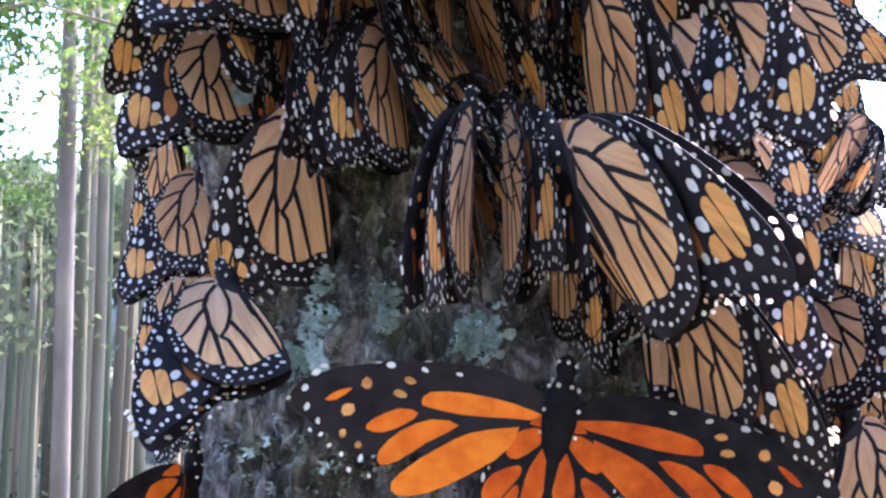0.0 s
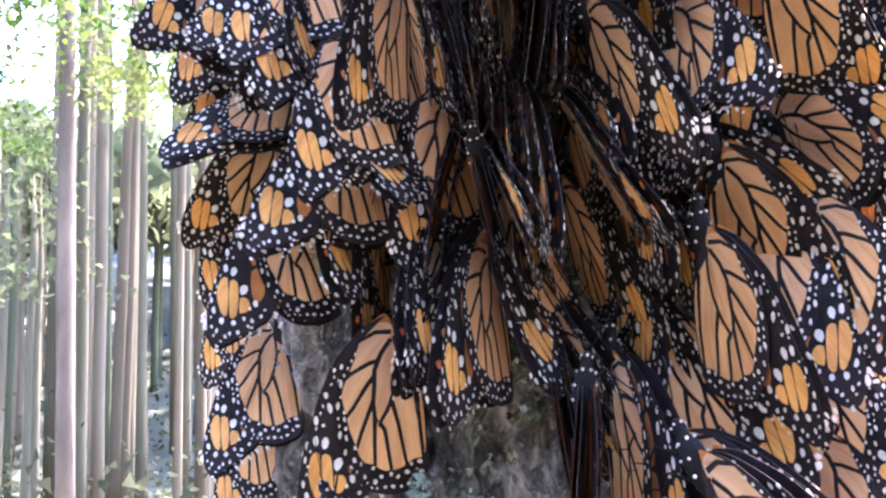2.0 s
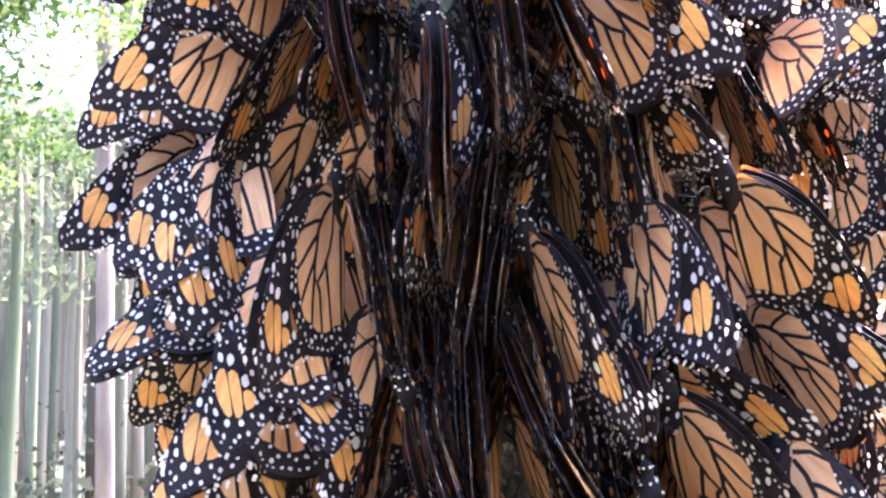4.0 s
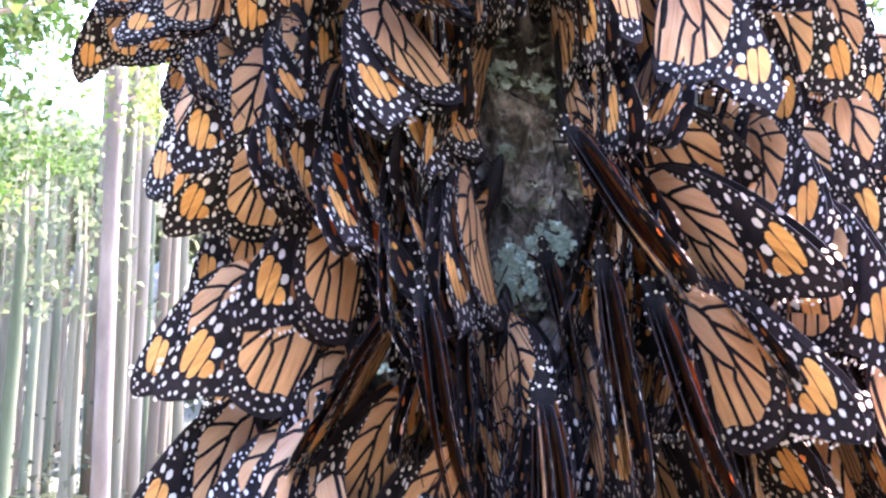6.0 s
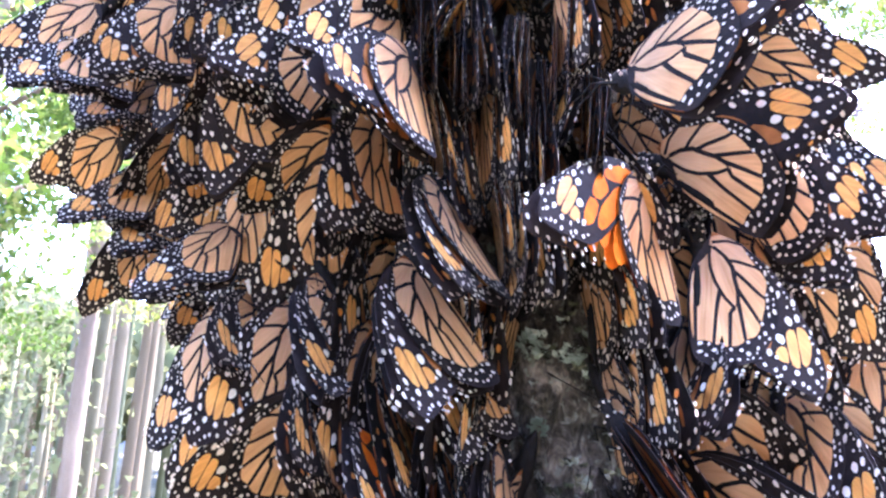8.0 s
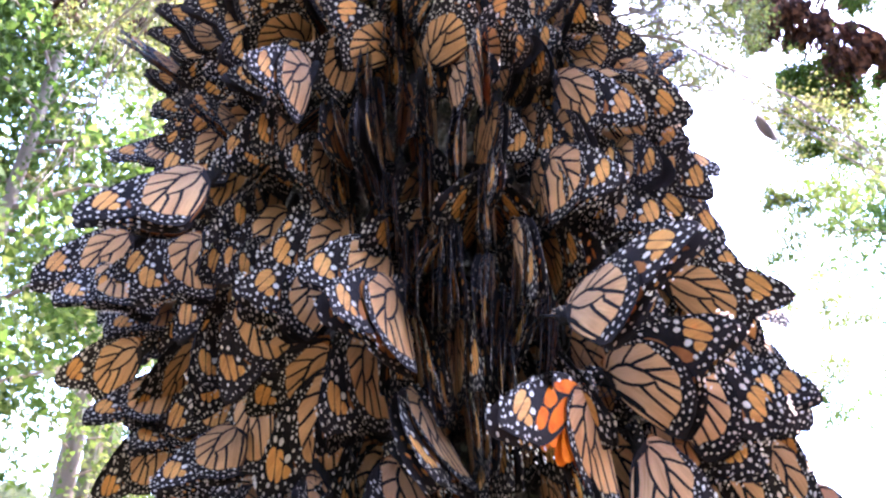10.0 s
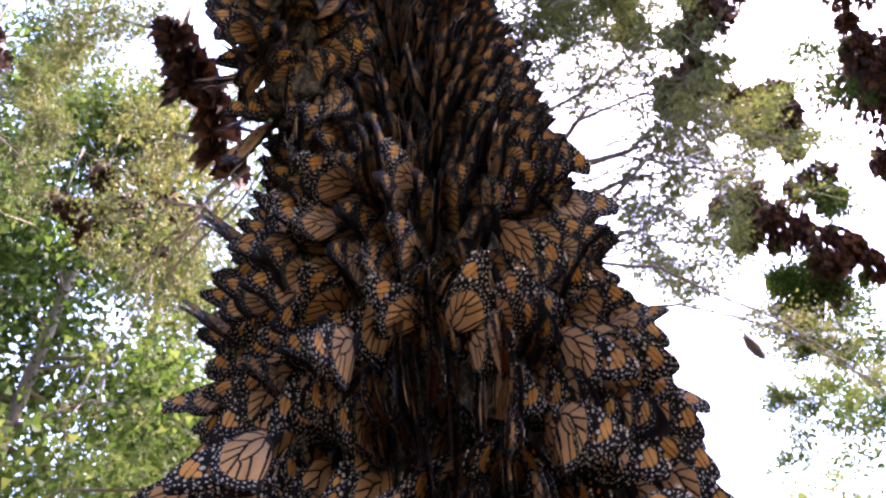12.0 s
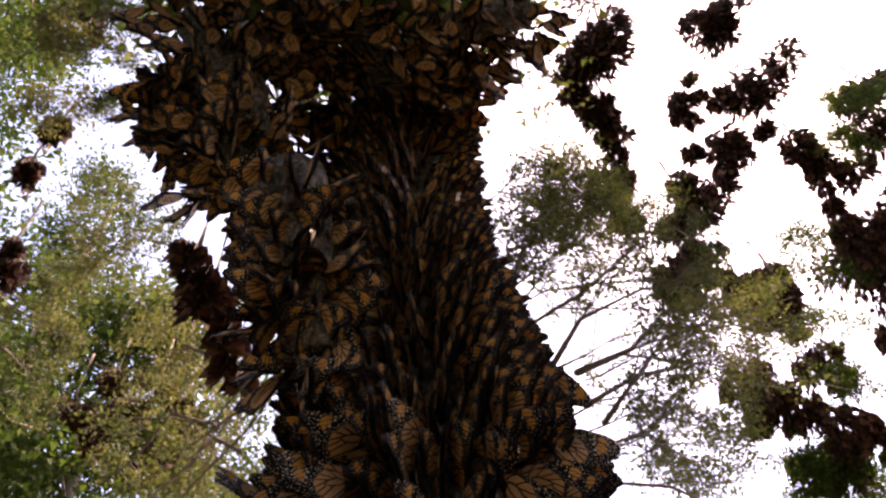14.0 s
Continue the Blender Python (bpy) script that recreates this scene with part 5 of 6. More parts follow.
lichen(25.2, 1.5, 0.006, 7)

verts, faces = [], []
for k in range(5200):
    th, zz = rng.gauss(0, 34), rng.uniform(1.40, 1.95)
    if noise.noise(Vector((th * 0.09, zz * 30, 3.1))) > -0.05:
        lobes(verts, faces, th, zz, rng.choice((0.0007, 0.0010, 0.0014, 0.0020, 0.0030)), rng, 2)
me = bpy.data.meshes.new("lichen_crust")
me.from_pydata(verts, [], faces)
me.materials.append(CRUST)
tagged(new("lichen_crust", me), "crumbly grey-green lichen crust and bark flakes", "lichen", kind="stuff")

# ---- forest ----
FOREST_BARK = material("forest_bark", blend([(0.25, (0.10, 0.066, 0.042)), (0.75, (0.27, 0.185, 0.12))], 3, own=0.7, stretch=(1, 1, 0.3)), 0.9, 0.5, 20)
POLE = material("far_bark", blend([(0.25, (0.075, 0.062, 0.034)), (0.75, (0.125, 0.104, 0.060))], 2, own=0.9, stretch=(1, 1, 0.2)), 0.95, gloss=0.1)
GROUND = material("forest_floor", blend([(0.3, (0.038, 0.043, 0.020)), (0.5, (0.050, 0.052, 0.028)), (0.7, (0.064, 0.057, 0.037))], 0.45, stretch=(1, 1, 0.15)), 0.95, 0.3, 8)
LEAF = material("fir_needles", blend([(0.2, (0.024, 0.046, 0.007)), (0.5, (0.054, 0.090, 0.016)), (0.8, (0.115, 0.128, 0.032))], 0.7, own=0.5, island=0.5), 0.7, 0, 1, 0.55, gloss=0.1)
BRUSH = material("undergrowth", blend([(0.2, (0.031, 0.038, 0.017)), (0.5, (0.040, 0.044, 0.023)), (0.8, (0.052, 0.047, 0.031))], 0.35, island=0.15), 0.9, 0, 1, 0.5, gloss=0.0)
SLOPE = material("slope_crowns", blend([(0.2, (0.060, 0.075, 0.032)), (0.5, (0.080, 0.090, 0.042)), (0.8, (0.100, 0.098, 0.055))], 0.35, island=0.2), 0.9, 0, 1, 0.5, gloss=0.0)
NEEDLE = material("bough_needles", blend([(0.2, (0.040, 0.054, 0.012)), (0.5, (0.080, 0.096, 0.022)), (0.8, (0.15, 0.14, 0.042))], 0.7, own=0.5, island=0.5), 0.7, 0, 1, 0.5)
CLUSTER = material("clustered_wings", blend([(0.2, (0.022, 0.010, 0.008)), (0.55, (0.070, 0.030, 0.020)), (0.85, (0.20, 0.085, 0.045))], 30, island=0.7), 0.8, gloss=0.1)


def rise(x, y):
    d = math.hypot(x, y)
    return -0.12 * max(0, min(d, 22) - 4) + max(0, min(d, 60) - 22) * 0.30


def ground():
    bm = bmesh.new()
    bmesh.ops.create_grid(bm, x_segments=160, y_segments=160, size=300)
    for v in bm.verts:
        v.co.z = rise(v.co.x, v.co.y) + (0.2 * noise.noise(v.co * 0.2) if v.co.length > 3 else 0)
    return tagged(new("ground", mesh_of("ground", bm, (GROUND,))), "forest floor of moss and fallen needles", "ground", kind="structure")


ground()


def tufts(name, at, sizes, gen, mat):
    """A mesh of many tiny leafy flecks round given places."""
    n = len(at)
    a, b = gen.normal(size=(n, 3)), gen.normal(size=(n, 3))
    a /= np.linalg.norm(a, axis=1)[:, None]
    b -= a * (a * b).sum(1)[:, None]
    b /= np.linalg.norm(b, axis=1)[:, None]
    s = np.asarray(sizes)[:, None]
    co = np.stack((at - a * s - b * s * 0.5, at + a * s - b * s * 0.5 * gen.uniform(0.4, 1.2, (n, 1)), at + b * s), 1)
    me = bpy.data.meshes.new(name)
    me.vertices.add(n * 3)
    me.vertices.foreach_set("co", co.astype(np.float32).ravel())
    me.loops.add(n * 3)
    me.loops.foreach_set("vertex_index", np.arange(n * 3, dtype=np.int32))
    me.polygons.add(n)
    me.polygons.foreach_set("loop_start", np.arange(0, n * 3, 3, dtype=np.int32))
    me.update(calc_edges=True)
    me.materials.append(mat)
    return me


GEN = np.random.default_rng(8)
shade_crown()


def fir(x, y, radius, height, low, reach, limbs, sprays, rng, label, fine=1.0):
    """A fir with trunk, limbs and a crown of needle sprays."""
    ob = new("forest_fir")
    z0 = rise(x, y)
    lean = (rng.uniform(-0.02, 0.02), rng.uniform(-0.02, 0.02))
    bm = bmesh.new()
    tube(bm, [(x + lean[0] * h, y + lean[1] * h, z0 + h - 0.2) for h in (0, 0.17 * height, 0.33 * height, 0.58 * height, 0.8 * height, height)], [radius * 1.15, radius, radius * 0.95, radius * 0.85, radius * 0.65, radius * 0.15], 10)
    part("trunk", mesh_of("trunk", bm, (FOREST_BARK,)), ob)
    places = []
    for k in range(limbs):
        h = low + (height - low) * (k + rng.random()) / limbs
        a = rng.uniform(0, math.tau)
        l = reach * (1 - 0.75 * (h - low) / (height - low)) * rng.uniform(0.6, 1.15)
        p0 = Vector((x + lean[0] * h, y + lean[1] * h, z0 + h - 0.2))
        out = Vector((math.cos(a), math.sin(a), 0))
        sag = rng.uniform(-0.25, 0.1)
        pts = [p0 + out * (l * t) + Vector((0, 0, l * (sag * t + 0.12 * math.sin(t * 5)))) for t in (0, 0.25, 0.5, 0.75, 1.0)]
        bm = bmesh.new()
        tube(bm, pts, [0.014, 0.010, 0.007, 0.004, 0.002], 5)
        part("limb", mesh_of("limb", bm, (FOREST_BARK,)), ob)
        for j in range(sprays // 5):
            t = rng.uniform(0.12, 1.0)
            i = min(3, int(t * 4))
            p = pts[i].lerp(pts[i + 1], t * 4 - i)
            wide = 0.30 * l * (1.15 - t)
            c = np.array(p) + np.array((rng.gauss(0, wide * 0.6), rng.gauss(0, wide * 0.6), rng.gauss(-0.04, 0.05)))
            places.append(c + GEN.normal(size=(46, 3)) * (0.17 * fine, 0.17 * fine, 0.06 * fine))
    at = np.concatenate(places)
    part("crown", tufts("crown", at, GEN.uniform(0.012, 0.032, len(at)) * fine, GEN, LEAF), ob, "soft yellow-green needles")
    return tagged(ob, label, "tree", "forest firs")


def pole(x, y, radius, height, rng, mat=None):
    """A slender far tree."""
    ob = new("slender_tree")
    z0 = rise(x, y)
    lean = (rng.uniform(-0.02, 0.02), rng.uniform(-0.02, 0.02))
    bm = bmesh.new()
    tube(bm, [(x + lean[0] * h + rng.uniform(-0.02, 0.02), y + lean[1] * h, z0 + h - 0.3) for h in (0, 0.17 * height, 0.33 * height, 0.58 * height, 0.8 * height, height)], [radius * 1.15, radius, radius * 0.95, radius * 0.85, radius * 0.65, radius * 0.08], 10)
    part("trunk", mesh_of("trunk", bm, (mat or POLE,)), ob)
    n = 190
    h, a = GEN.uniform(0.62, 1.12, n) * height, GEN.uniform(0, math.tau, n)
    r = GEN.uniform(0.05, 2.6, n) * (1.18 - h / height)
    part("crown", tufts("crown", np.stack((x + r * np.cos(a), y + r * np.sin(a), z0 + h), 1), GEN.uniform(0.020, 0.075, n), GEN, SLOPE), ob, "thin pale green needles")
    return tagged(ob, "slender pale fir deep in the forest", "tree", "far forest trees")


rng = random.Random(5)
MOSSY = material("mossy_bark", blend([(0.25, (0.062, 0.066, 0.032)), (0.75, (0.110, 0.108, 0.058))], 2, own=0.9, stretch=(1, 1, 0.2)), 0.95, gloss=0.1)
BROWN = material("brown_bark", blend([(0.25, (0.085, 0.060, 0.034)), (0.75, (0.135, 0.100, 0.060))], 2, own=0.9, stretch=(1, 1, 0.2)), 0.95, gloss=0.1)
# one band of far trees to the left of the trunk, low where the sky opens
for k in range(160):
    a, d = rng.uniform(-50, -5), rng.uniform(9, 26)
    x, y = d * math.sin(radians(a)), d * math.cos(radians(a))
    top = 1.5 + d * (rng.uniform(0.20, 0.27) if -34 < a < -24.6 else rng.uniform(0.45, 0.85))
    pole(x, y, d * 0.0080 * rng.uniform(0.3, 1.1), top - rise(x, y), rng, (POLE, MOSSY, POLE, BROWN, BROWN)[rng.randrange(5)])
pole(-4.02, 9.2, 0.09, 10.5, rng, BROWN)
# the deeper wood behind them
for k in range(100):
    a, d = rng.uniform(-50, -5), rng.uniform(26, 44)
    x, y = d * math.sin(radians(a)), d * math.cos(radians(a))
    pole(x, y, d * 0.0080 * rng.uniform(0.4, 1.1), 1.5 + d * rng.uniform(0.20, 0.27) - rise(x, y), rng, (POLE, MOSSY, BROWN)[rng.randrange(3)])
# trees added out of view, beside and behind the path, to block low skylight
for k in range(36):
    a, d = rng.uniform(64, 250), rng.uniform(6, 16)
    x, y = d * math.sin(radians(a)), d * math.cos(radians(a))
    pole(x, y, rng.uniform(0.06, 0.14), 1.5 + d * rng.uniform(0.4, 0.62) - rise(x, y), rng, (POLE, MOSSY, BROWN)[rng.randrange(3)])


def canopy(label, a0, a1, d0, d1, low, high, count, least, most, mat, gap=(0, 0), loose=0.9):
    """The crowns of a stretch of wood, too far to tell tree from tree; low and high are heights over distance."""
    knots = count // 60
    a, d = GEN.uniform(a0, a1, knots), np.sqrt(GEN.uniform(d0 * d0, d1 * d1, knots))
    keep = (a < gap[0]) | (a > gap[1])
    a, d = np.radians(a[keep]), d[keep]
    mid = np.stack((d * np.sin(a), d * np.cos(a), 1.5 + d * GEN.uniform(low, high, len(d))), 1)
    at = (mid[:, None, :] + GEN.normal(size=(len(d), 60, 3)) * (loose, loose, loose * 0.55)).reshape(-1, 3)
    me = tufts("canopy", at, GEN.uniform(least, most, len(at)), GEN, mat)
    return tagged(new("canopy", me), label, "foliage", kind="stuff")


canopy("green fir crowns of the wood", -66, -4, 12, 28, 0.42, 0.75, 42000, 0.05, 0.12, LEAF, (-36, -23.5), 0.45)
canopy("soft far fir crowns on the slope", -66, -4, 26, 58, 0.13, 0.25, 30000, 0.20, 0.50, SLOPE)
# the last stretch is never in view; its crowns only dim light on the trunk
canopy("unseen green fir crowns beside the path, added for shade", 62, 265, 5, 15, 0.04, 0.58, 26000, 0.06, 0.16, LEAF)


n = 15000
a, d = np.radians(np.where(np.arange(n) % 4 > 0, GEN.uniform(-66, -4, n), GEN.uniform(6, 66, n))), GEN.uniform(8, 34, n)
x, y = d * np.sin(a), d * np.cos(a)
h = (0.5 + np.abs(GEN.normal(0.03, 0.05, n)) * d) * GEN.uniform(0, 1, n)
z = np.array([rise(p, q) for p, q in zip(x, y)]) + h
me = tufts("undergrowth", np.stack((x, y, z), 1), GEN.uniform(0.030, 0.090, n), GEN, BRUSH)
tagged(new("undergrowth", me), "pale green young firs and undergrowth between the trunks", "undergrowth", kind="stuff")

TALL = "tall fir with yellow-green needles and bare lower limbs"
for x, y, r, h, low, reach in [(-2.3, 3.6, 0.045, 7.3, 3.1, 1.9), (-3.9, 2.4, 0.07, 11, 3.2, 2.1), (-1.4, 5.4, 0.06, 12, 3.8, 1.8), (-4.0, 5.0, 0.12, 12, 3.9, 2.4), (-3.3, 7.6, 0.08, 12, 4.4, 2.2), (-5.6, 7.0, 0.09, 12, 4.3, 2.4), (-2.8, 0.9, 0.11, 12, 3.8, 1.9), (-6.5, 7.5, 0.14, 13, 5.6, 2.6)]:
    fir(x, y, r, h, low, reach, 36, 95, rng, TALL)
for x, y, r, h, low, reach in [(6.0, 3.4, 0.05, 8, 2.0, 2.0), (4.2, 6.4, 0.05, 8, 2.2, 1.9), (5.2, 1.6, 0.05, 10, 2.5, 2.2)]:
    fir(x, y, r, h, low, reach, 34, 55, rng, TALL)

# coarser firs at the viewer's back, unseen, added to hold off skylight
for x, y, r, h, low, reach in [(3.0, -2.4, 0.10, 9, 2.2, 2.2), (-4.6, -0.8, 0.11, 10, 2.0, 2.3), (1.6, -5.5, 0.12, 12, 2.0, 2.6), (-2.4, -5.6, 0.12, 12, 2.0, 2.6)]:
    fir(x, y, r, h, low, reach, 34, 45, rng, TALL, 1.6)


# ---- boughs that reach into the open sky, and the clusters that hang on them ----
TWIG = material("twig_bark", blend([(0.3, (0.06, 0.045, 0.035)), (0.7, (0.16, 0.12, 0.09))], 40), 0.9)


def bough(p, q, twigs, green, rng, mat=None, size=0.062):
    """A thin bough from p to q with side twigs and needles."""
    p, q = Vector(p), Vector(q)
    ob = new("fir_bough")
    l = (q - p).length
    pts = [p.lerp(q, t) + Vector((rng.uniform(-0.03, 0.03), rng.uniform(-0.03, 0.03), 0.10 * math.sin(t * 3.1))) * l for t in (0, 0.2, 0.4, 0.6, 0.8, 1)]
    bm = bmesh.new()
    slim = max(0.3, min(1, l / 1.6))
    tube(bm, pts, [slim * r for r in (0.007, 0.006, 0.005, 0.004, 0.003, 0.0015)], 5)
    part("stem", mesh_of("stem", bm, (TWIG,)), ob)
    places = []
    way = (q - p).normalized()
    for k in range(twigs):
        t = rng.uniform(0.1, 1.0)
        i = min(4, int(t * 5))
        b = pts[i].lerp(pts[i + 1], t * 5 - i)
        side = way.cross(Vector((rng.uniform(-1, 1), rng.uniform(-1, 1), rng.uniform(-0.4, 1)))).normalized()
        d = (way * 0.8 + side * rng.uniform(0.4, 0.9)).normalized()
        m = l * rng.uniform(0.12, 0.34) * (1.2 - t)
        e = b + d * m + Vector((0, 0, -0.12 * m))
        bm = bmesh.new()
        tube(bm, [b, b.lerp(e, 0.5) + Vector((0, 0, 0.03 * m)), e], [slim * r for r in (0.0026, 0.002, 0.001)], 4)
        part("twig", mesh_of("twig", bm, (TWIG,)), ob)
        for j in range(green):
            s = rng.uniform(0.15, 1.0)
            way_out = (d + Vector((rng.uniform(-0.7, 0.7), rng.uniform(-0.7, 0.7), rng.uniform(-0.6, 0.3)))).normalized()
            run = GEN.uniform(0, rng.uniform(0.8, 1.6) * size, 20)
            places.append(np.array(b.lerp(e, s)) + run[:, None] * np.array(way_out) + GEN.normal(size=(20, 3)) * size * 0.16)
    if places:
        at = np.concatenate(places)
        part("needles", tufts("needles", at, GEN.uniform(0.04, 0.10, len(at)) * size, GEN, mat or NEEDLE), ob, "thin green fir needles")
    return tagged(ob, "thin fir bough with side twigs against the sky", "branch", "fir boughs")


def cluster(x, y, z, length, width, count, seed, lean=(0.0, 0.0)):
    """A hanging bunch of roosting butterflies, far off: small folded wings round a twig."""
    rng = random.Random(seed)
    ob = new("butterfly_cluster")
    verts, faces = [], []
    knots = [(rng.gauss(0, 0.40), rng.gauss(0, 0.40), rng.uniform(-1.1, 0.1), rng.uniform(0.22, 0.60)) for _ in range(10)]
    for k in range(count):
        kx, ky, kz, kr = rng.choice(knots)
        d = Vector((rng.gauss(0, 1), rng.gauss(0, 1), rng.gauss(0, 1))).normalized() * kr * rng.uniform(0.35, 1.15)
        c = Vector((x + lean[0] * kz * length + width * (kx + d.x) * 0.5, y + lean[1] * kz * length + width * (ky + d.y) * 0.5, z + length * kz + width * d.z * 0.45))
        a = math.atan2(d.y, d.x) + rng.gauss(0, 0.5)
        out = Vector((math.cos(a), math.sin(a), rng.uniform(-0.3, 0.2)))
        s = rng.uniform(0.65, 1.1)
        b = len(verts)
        pts = [(0, 0), (0.018, -0.012), (0.025, -0.045), (0.008, -0.040), (-0.004, -0.030)]
        verts.extend((c + (out * u + Vector((0, 0, v))) * s)[:] for u, v in pts)
        faces.append((b, b + 1, b + 2, b + 3, b + 4))
    me = bpy.data.meshes.new("bunch")
    me.from_pydata(verts, [], faces)
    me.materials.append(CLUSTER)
    part("bunch", me, ob)["kind"] = "stuff"
    bm = bmesh.new()
    tube(bm, [(x, y, z + 0.25), (x + 0.01, y, z), (x + lean[0] * -length * 0.7, y + lean[1] * -length * 0.7, z - 0.8 * length)], [0.006, 0.005, 0.002], 5)
    part("twig", mesh_of("twig", bm, (TWIG,)), ob)
    return tagged(ob, "dark brown bunch of roosting butterflies hanging in a fir", "butterfly cluster", "hanging butterfly clusters")


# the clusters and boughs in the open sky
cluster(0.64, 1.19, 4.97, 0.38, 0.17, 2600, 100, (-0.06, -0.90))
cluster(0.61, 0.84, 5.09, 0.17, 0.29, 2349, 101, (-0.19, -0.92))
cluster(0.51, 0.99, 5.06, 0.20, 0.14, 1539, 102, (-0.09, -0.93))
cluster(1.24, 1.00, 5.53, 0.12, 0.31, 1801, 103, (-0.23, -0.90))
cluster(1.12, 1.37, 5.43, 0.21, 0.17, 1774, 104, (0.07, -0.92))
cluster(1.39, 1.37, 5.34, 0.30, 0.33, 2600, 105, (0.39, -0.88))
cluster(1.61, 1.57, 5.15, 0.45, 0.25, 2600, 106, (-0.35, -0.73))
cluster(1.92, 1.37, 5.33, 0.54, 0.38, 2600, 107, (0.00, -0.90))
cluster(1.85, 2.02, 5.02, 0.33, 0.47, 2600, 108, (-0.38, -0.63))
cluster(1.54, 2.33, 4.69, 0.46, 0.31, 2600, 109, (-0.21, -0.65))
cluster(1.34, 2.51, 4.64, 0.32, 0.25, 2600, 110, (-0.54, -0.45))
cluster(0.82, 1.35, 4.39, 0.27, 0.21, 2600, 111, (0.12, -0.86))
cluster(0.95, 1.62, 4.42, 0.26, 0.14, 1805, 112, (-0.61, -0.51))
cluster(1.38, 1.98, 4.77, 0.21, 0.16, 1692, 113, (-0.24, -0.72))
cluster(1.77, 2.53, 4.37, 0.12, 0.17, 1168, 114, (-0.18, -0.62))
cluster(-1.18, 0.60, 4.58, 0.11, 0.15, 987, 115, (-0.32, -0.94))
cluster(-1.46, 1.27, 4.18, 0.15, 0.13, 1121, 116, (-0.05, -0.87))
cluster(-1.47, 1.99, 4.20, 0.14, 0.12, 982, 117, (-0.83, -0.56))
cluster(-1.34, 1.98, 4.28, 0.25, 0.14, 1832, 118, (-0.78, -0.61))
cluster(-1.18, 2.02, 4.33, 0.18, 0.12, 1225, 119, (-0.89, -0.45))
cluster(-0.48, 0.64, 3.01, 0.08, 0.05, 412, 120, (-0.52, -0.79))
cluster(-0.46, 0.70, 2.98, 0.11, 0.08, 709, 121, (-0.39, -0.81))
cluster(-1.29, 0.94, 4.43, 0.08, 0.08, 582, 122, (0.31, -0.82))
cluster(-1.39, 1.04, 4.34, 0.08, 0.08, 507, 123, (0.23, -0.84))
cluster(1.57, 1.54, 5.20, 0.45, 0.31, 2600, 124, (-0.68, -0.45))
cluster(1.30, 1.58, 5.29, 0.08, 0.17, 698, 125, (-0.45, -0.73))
bough((0.08, 0.84, 2.95), (0.81, 1.27, 3.95), 21, 9, rng)
bough((0.11, 0.87, 2.92), (0.97, 1.58, 3.93), 21, 10, rng)
bough((0.14, 0.84, 2.80), (1.08, 1.61, 3.85), 21, 9, rng)
bough((0.20, 0.80, 2.69), (0.83, 1.45, 3.56), 18, 8, rng)
bough((0.21, 0.86, 2.78), (0.80, 1.52, 3.50), 15, 7, rng)
bough((0.21, 0.83, 2.66), (0.73, 1.50, 3.26), 18, 6, rng)
bough((0.08, 0.71, 2.91), (0.44, 0.97, 3.76), 21, 12, rng)
bough((0.07, 0.74, 3.02), (0.30, 0.90, 3.71), 18, 12, rng)
bough((0.22, 0.83, 2.66), (0.56, 1.43, 3.10), 15, 6, rng)
bough((1.35, 0.70, 4.22), (1.28, 0.88, 4.42), 12, 0, rng)
bough((1.31, 0.86, 4.42), (1.05, 1.03, 4.58), 4, 0, rng)
bough((1.30, 0.89, 4.41), (1.27, 1.15, 4.43), 6, 0, rng)
bough((0.64, 0.73, 4.48), (0.87, 1.06, 4.74), 6, 1, rng)
bough((0.69, 0.71, 4.47), (0.95, 1.05, 4.72), 4, 1, rng)
bough((0.06, 0.15, 2.75), (0.12, 0.42, 2.85), 7, 1, rng)
bough((-0.34, 0.77, 2.84), (-0.90, 1.27, 3.69), 18, 8, rng)
bough((-0.37, 0.80, 2.80), (-0.94, 1.39, 3.58), 18, 7, rng)
bough((-0.35, 0.71, 2.61), (-0.92, 1.48, 3.21), 21, 6, rng)
bough((-0.34, 0.67, 2.52), (-0.65, 1.25, 2.98), 15, 4, rng)
bough((-0.45, 0.75, 2.95), (-0.99, 1.03, 3.80), 15, 6, rng)
bough((-0.83, 1.01, 3.63), (-1.33, 1.34, 3.95), 18, 14, rng)
bough((-0.68, 0.77, 3.35), (-1.07, 0.94, 3.81), 15, 4, rng)
bough((-1.14, 1.02, 3.47), (-1.19, 1.40, 3.72), 15, 12, rng)
bough((-1.14, 1.11, 3.40), (-1.23, 1.56, 3.56), 12, 8, rng)
bough((-1.17, 0.53, 4.16), (-0.91, 0.64, 4.45), 18, 10, rng)
bough((-1.26, 0.62, 4.09), (-1.02, 0.72, 4.39), 18, 10, rng)
bough((-1.13, 0.83, 4.08), (-1.00, 0.83, 4.36), 15, 9, rng)
bough((-1.29, 0.77, 4.02), (-1.15, 0.86, 4.28), 15, 9, rng)
bough((-1.25, 0.50, 4.13), (-1.16, 0.66, 4.35), 15, 9, rng)
bough((1.93, 2.84, 4.00), (1.33, 2.62, 4.00), 14, 7, rng, LEAF, 0.11)
bough((1.92, 3.03, 3.74), (1.30, 2.95, 3.57), 14, 7, rng, LEAF, 0.11)
bough((2.02, 3.36, 3.53), (1.43, 3.18, 3.50), 14, 7, rng, LEAF, 0.11)
bough((1.99, 3.50, 3.28), (1.27, 3.33, 3.35), 14, 7, rng, LEAF, 0.11)
bough((1.93, 2.68, 4.18), (1.40, 2.49, 4.10), 14, 7, rng, LEAF, 0.11)
bough((1.98, 3.56, 3.15), (1.35, 3.39, 3.13), 14, 7, rng, LEAF, 0.11)
bough((2.11, 3.23, 4.07), (1.63, 3.03, 3.98), 14, 7, rng, LEAF, 0.11)
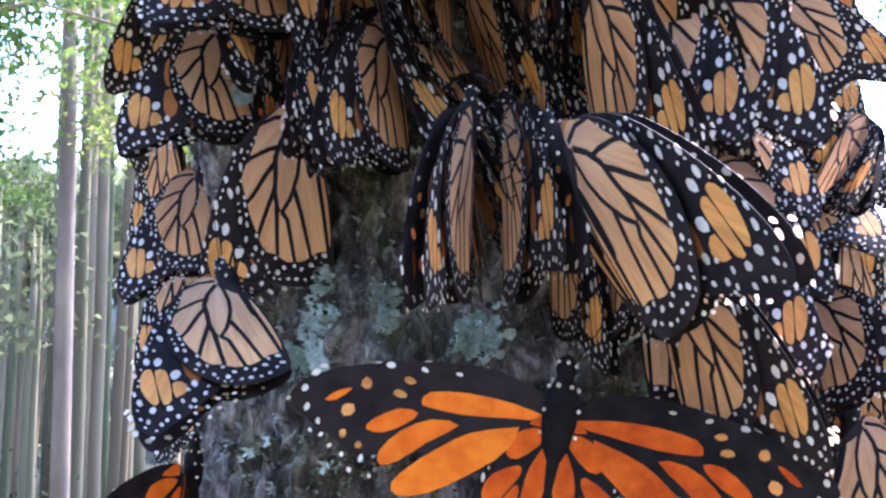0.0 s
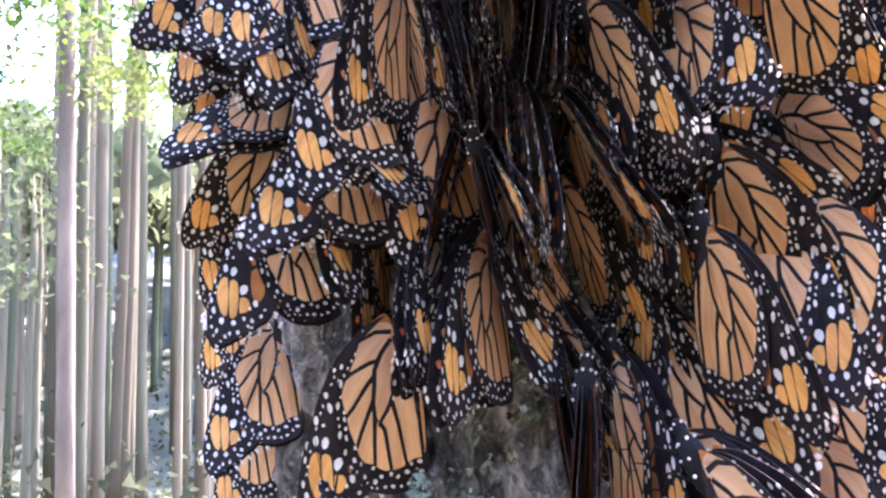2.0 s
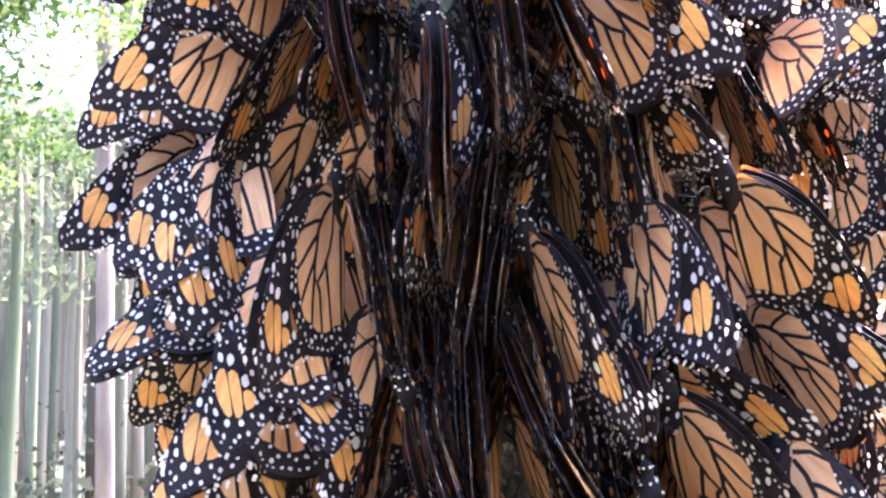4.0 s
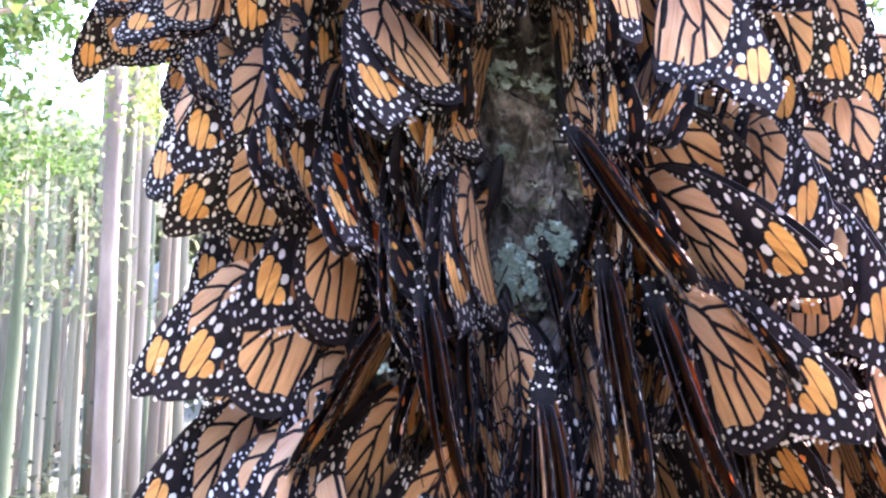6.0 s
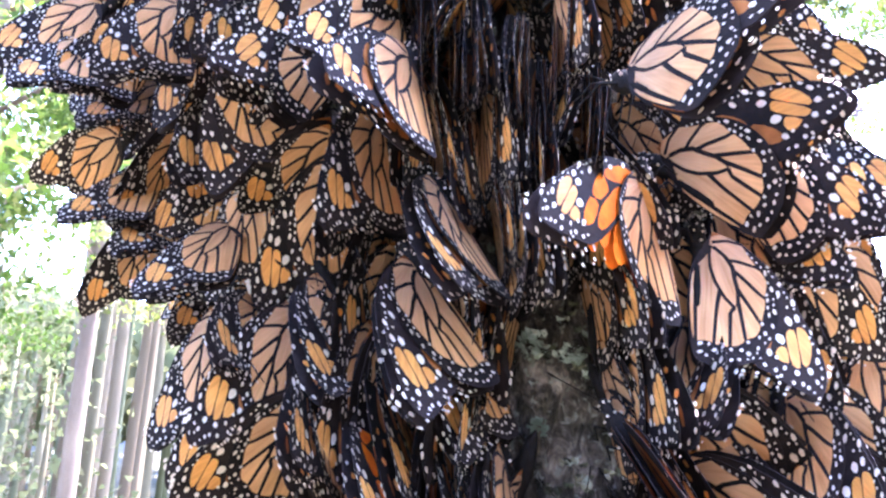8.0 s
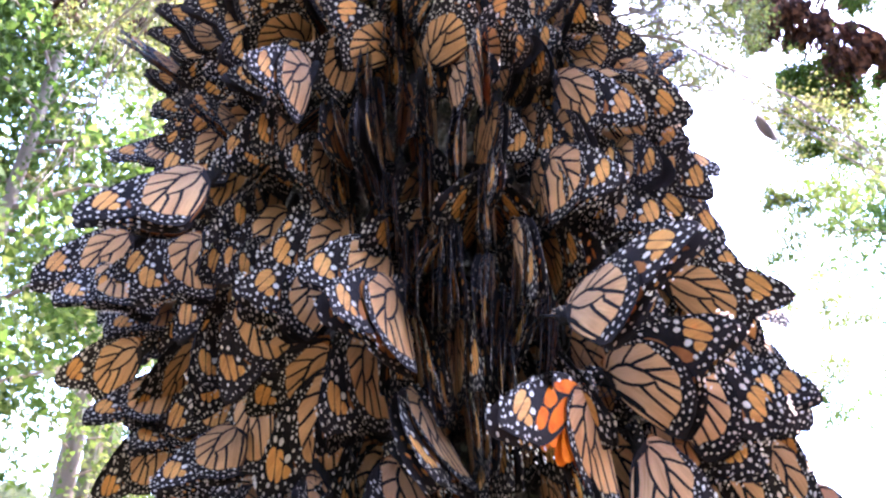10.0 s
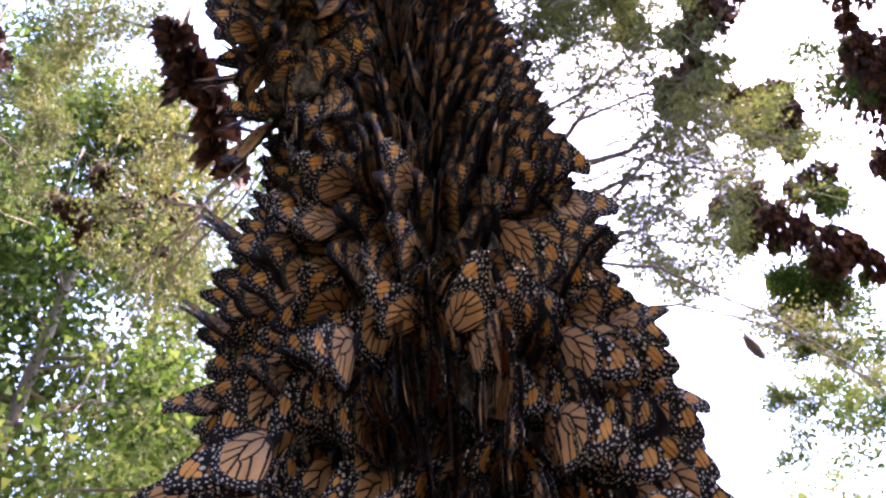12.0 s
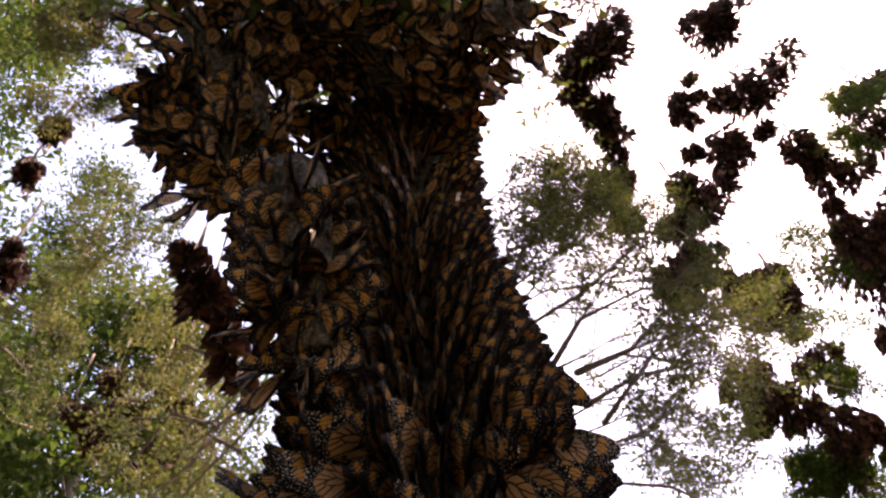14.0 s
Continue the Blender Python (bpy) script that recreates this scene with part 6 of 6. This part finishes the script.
bough((-0.25, 0.50, 2.44), (-0.53, 0.79, 2.37), 7, 0, rng, None, 0.05)
bough((0.19, 0.69, 2.39), (0.55, 0.82, 2.37), 18, 5, rng, None, 0.03)
bough((-0.78, 0.71, 2.83), (-0.76, 0.85, 2.87), 3, 0, rng, None, 0.05)
bough((0.22, 0.79, 2.59), (0.54, 1.04, 2.80), 10, 5, rng, None, 0.04)

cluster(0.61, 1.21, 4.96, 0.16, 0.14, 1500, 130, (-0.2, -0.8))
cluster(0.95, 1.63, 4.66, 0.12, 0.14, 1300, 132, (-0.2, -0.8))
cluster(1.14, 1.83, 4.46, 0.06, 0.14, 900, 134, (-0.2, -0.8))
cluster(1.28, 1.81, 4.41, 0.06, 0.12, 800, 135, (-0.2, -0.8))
bough((0.06, 0.94, 3.24), (0.63, 1.14, 3.73), 18, 4, rng, None, 0.045)
bough((0.05, 0.9, 3.27), (0.53, 1.08, 3.79), 18, 4, rng, None, 0.045)
bough((0.05, 0.84, 3.31), (0.46, 1.02, 3.85), 18, 4, rng, None, 0.045)
bough((0.04, 0.8, 3.33), (0.35, 0.98, 3.89), 18, 4, rng, None, 0.045)
bough((0.1, 0.98, 3.21), (0.68, 1.22, 3.66), 18, 4, rng, None, 0.045)
bough((0.15, 1.08, 3.13), (0.74, 1.33, 3.55), 18, 4, rng, None, 0.045)
bough((0.19, 1.11, 3.09), (0.85, 1.34, 3.49), 18, 4, rng, None, 0.045)
bough((0.21, 1.15, 3.06), (0.78, 1.46, 3.43), 18, 4, rng, None, 0.045)
bough((0.24, 1.17, 3.03), (0.66, 1.55, 3.38), 18, 4, rng, None, 0.045)
bough((0.26, 1.21, 2.98), (0.73, 1.55, 3.36), 18, 4, rng, None, 0.045)
bough((0.28, 1.2, 3.0), (0.61, 1.67, 3.28), 18, 4, rng, None, 0.045)
bough((0.05, 0.98, 3.21), (0.51, 1.22, 3.71), 18, 4, rng, None, 0.045)
bough((0.12, 0.9, 3.39), (0.59, 1.0, 3.7), 18, 6, rng, None, 0.05)
bough((0.07, 0.81, 3.44), (0.4, 1.07, 3.71), 18, 6, rng, None, 0.05)
bough((0.1, 0.87, 3.41), (0.53, 1.12, 3.65), 18, 6, rng, None, 0.05)
bough((0.09, 0.79, 3.45), (0.31, 1.06, 3.74), 18, 6, rng, None, 0.05)
bough((1.89, 1.79, 4.88), (1.44, 1.81, 4.73), 14, 6, rng, LEAF, 0.09)
bough((1.9, 1.95, 4.77), (1.43, 1.89, 4.67), 14, 6, rng, LEAF, 0.09)
bough((1.84, 2.43, 4.43), (1.55, 2.25, 4.32), 14, 6, rng, LEAF, 0.09)
bough((1.81, 2.6, 4.27), (1.35, 2.54, 4.15), 14, 6, rng, LEAF, 0.09)
bough((1.91, 1.26, 5.14), (1.61, 1.27, 4.93), 14, 6, rng, LEAF, 0.09)
bough((1.77, 2.71, 4.18), (1.37, 2.61, 4.06), 14, 6, rng, LEAF, 0.09)
bough((1.87, 2.22, 4.59), (1.46, 2.06, 4.54), 14, 6, rng, LEAF, 0.09)
bough((1.91, 1.51, 5.03), (1.61, 1.37, 4.88), 14, 6, rng, LEAF, 0.09)
bough((1.13, 0.54, 3.91), (0.97, 0.9, 3.85), 6, 0, rng, None, 0.045)
bough((1.08, 0.67, 3.89), (0.8, 0.79, 3.97), 4, 0, rng, None, 0.045)
bough((1.13, 0.55, 3.91), (1.09, 0.75, 3.86), 6, 0, rng, None, 0.045)
bough((0.55, 0.61, 4.11), (0.7, 0.77, 4.01), 5, 0, rng, None, 0.045)
bough((0.13, 0.36, 3.2), (0.16, 0.57, 3.11), 4, 0, rng, None, 0.045)
bough((0.67, 1.05, 2.53), (0.41, 0.9, 2.55), 16, 3, rng, None, 0.03)
bough((1.87, 2.69, 4.17), (1.45, 2.66, 4.16), 14, 12, rng, LEAF, 0.09)
bough((1.82, 3.01, 3.79), (1.37, 2.95, 3.85), 14, 12, rng, LEAF, 0.09)
bough((1.86, 2.82, 4.03), (1.49, 2.8, 3.97), 14, 12, rng, LEAF, 0.09)
bough((-1.14, 1.05, 3.45), (-0.84, 1.34, 3.39), 8, 1, rng, None, 0.045)
bough((-0.96, 0.8, 3.45), (-0.67, 1.01, 3.45), 8, 0, rng, None, 0.045)
bough((-0.94, 0.85, 3.43), (-0.72, 0.98, 3.45), 8, 0, rng, None, 0.045)
bough((-0.47, 1.11, 3.18), (-0.65, 1.25, 2.98), 8, 2, rng, None, 0.045)
bough((-0.36, 0.79, 2.84), (-0.57, 0.87, 2.35), 10, 2, rng, None, 0.03)
bough((-0.38, 0.83, 2.8), (-0.46, 0.83, 2.63), 8, 3, rng, None, 0.03)

bough((0.13, 0.55, 2.33), (0.42, 0.60, 2.17), 9, 2, rng, None, 0.02)
bough((-0.25, 0.57, 2.52), (-0.50, 0.73, 2.22), 8, 1, rng, None, 0.02)


def dead_leaf(x, y, z):
    """A curled brown leaf hanging by its stalk from a twig."""
    bm = bmesh.new()
    rows = []
    for k in range(7):
        t = k / 6
        w = 0.008 * math.sin(math.pi * min(1, t * 0.92 + 0.04)) ** 0.8
        rows.append([bm.verts.new((x + 0.010 * t + u * w, y + 0.35 * w * u * u, z - 0.034 * t)) for u in (-1, -0.5, 0, 0.5, 1)])
    for p, q in zip(rows, rows[1:]):
        for i in range(4):
            bm.faces.new((p[i], p[i + 1], q[i + 1], q[i]))
    bmesh.ops.solidify(bm, geom=bm.faces[:], thickness=0.0006)
    tube(bm, [(x, y, z), (x - 0.003, y, z + 0.012), (x - 0.004, y - 0.002, z + 0.024)], [0.0007, 0.0006, 0.0005], 5)
    return tagged(new("dead_leaf", mesh_of("dead_leaf", bm, (TWIG,))), "curled dry brown leaf hanging from a twig", "leaf")


dead_leaf(0.280, 0.600, 2.266)


def motions():
    """The stirring of single butterflies."""
    m = stirring.matrix_basis.copy()
    walk(stirring, [(0.0, m @ pose(0, 0, 0, 0, 0, -6)), (0.6, m @ pose(0, 0, 0, 0, 0, 2)), (1.2, m @ pose(0, 0, 0, 0, 0, 8)), (2.2, m @ pose(0, 0, 0, 0, 0, 8)), (14.0, m @ pose(0, 0, 0, 0, 0, 8))])
    n = fluttering.matrix_basis.copy()
    walk(fluttering, [(0.0, n), (0.5, n @ pose(0, 0, 0, 0, 3, 3)), (1.0, n @ pose(0, 0, 0, 0, -1, -1)), (1.6, n), (14.0, n)])
    for k, wing_part in enumerate(w for w in basking.children if w.name.startswith(("forewing", "hindwing"))):
        b = wing_part.matrix_basis.copy()
        side = 1 if k < 2 else -1
        walk(wing_part, [(0.0, b), (0.3, b @ pose(0, 0, 0, 0, 0, -4 * side)), (0.7, b @ pose(0, 0, 0, 0, 0, 2 * side)), (14.0, b)])


motions()
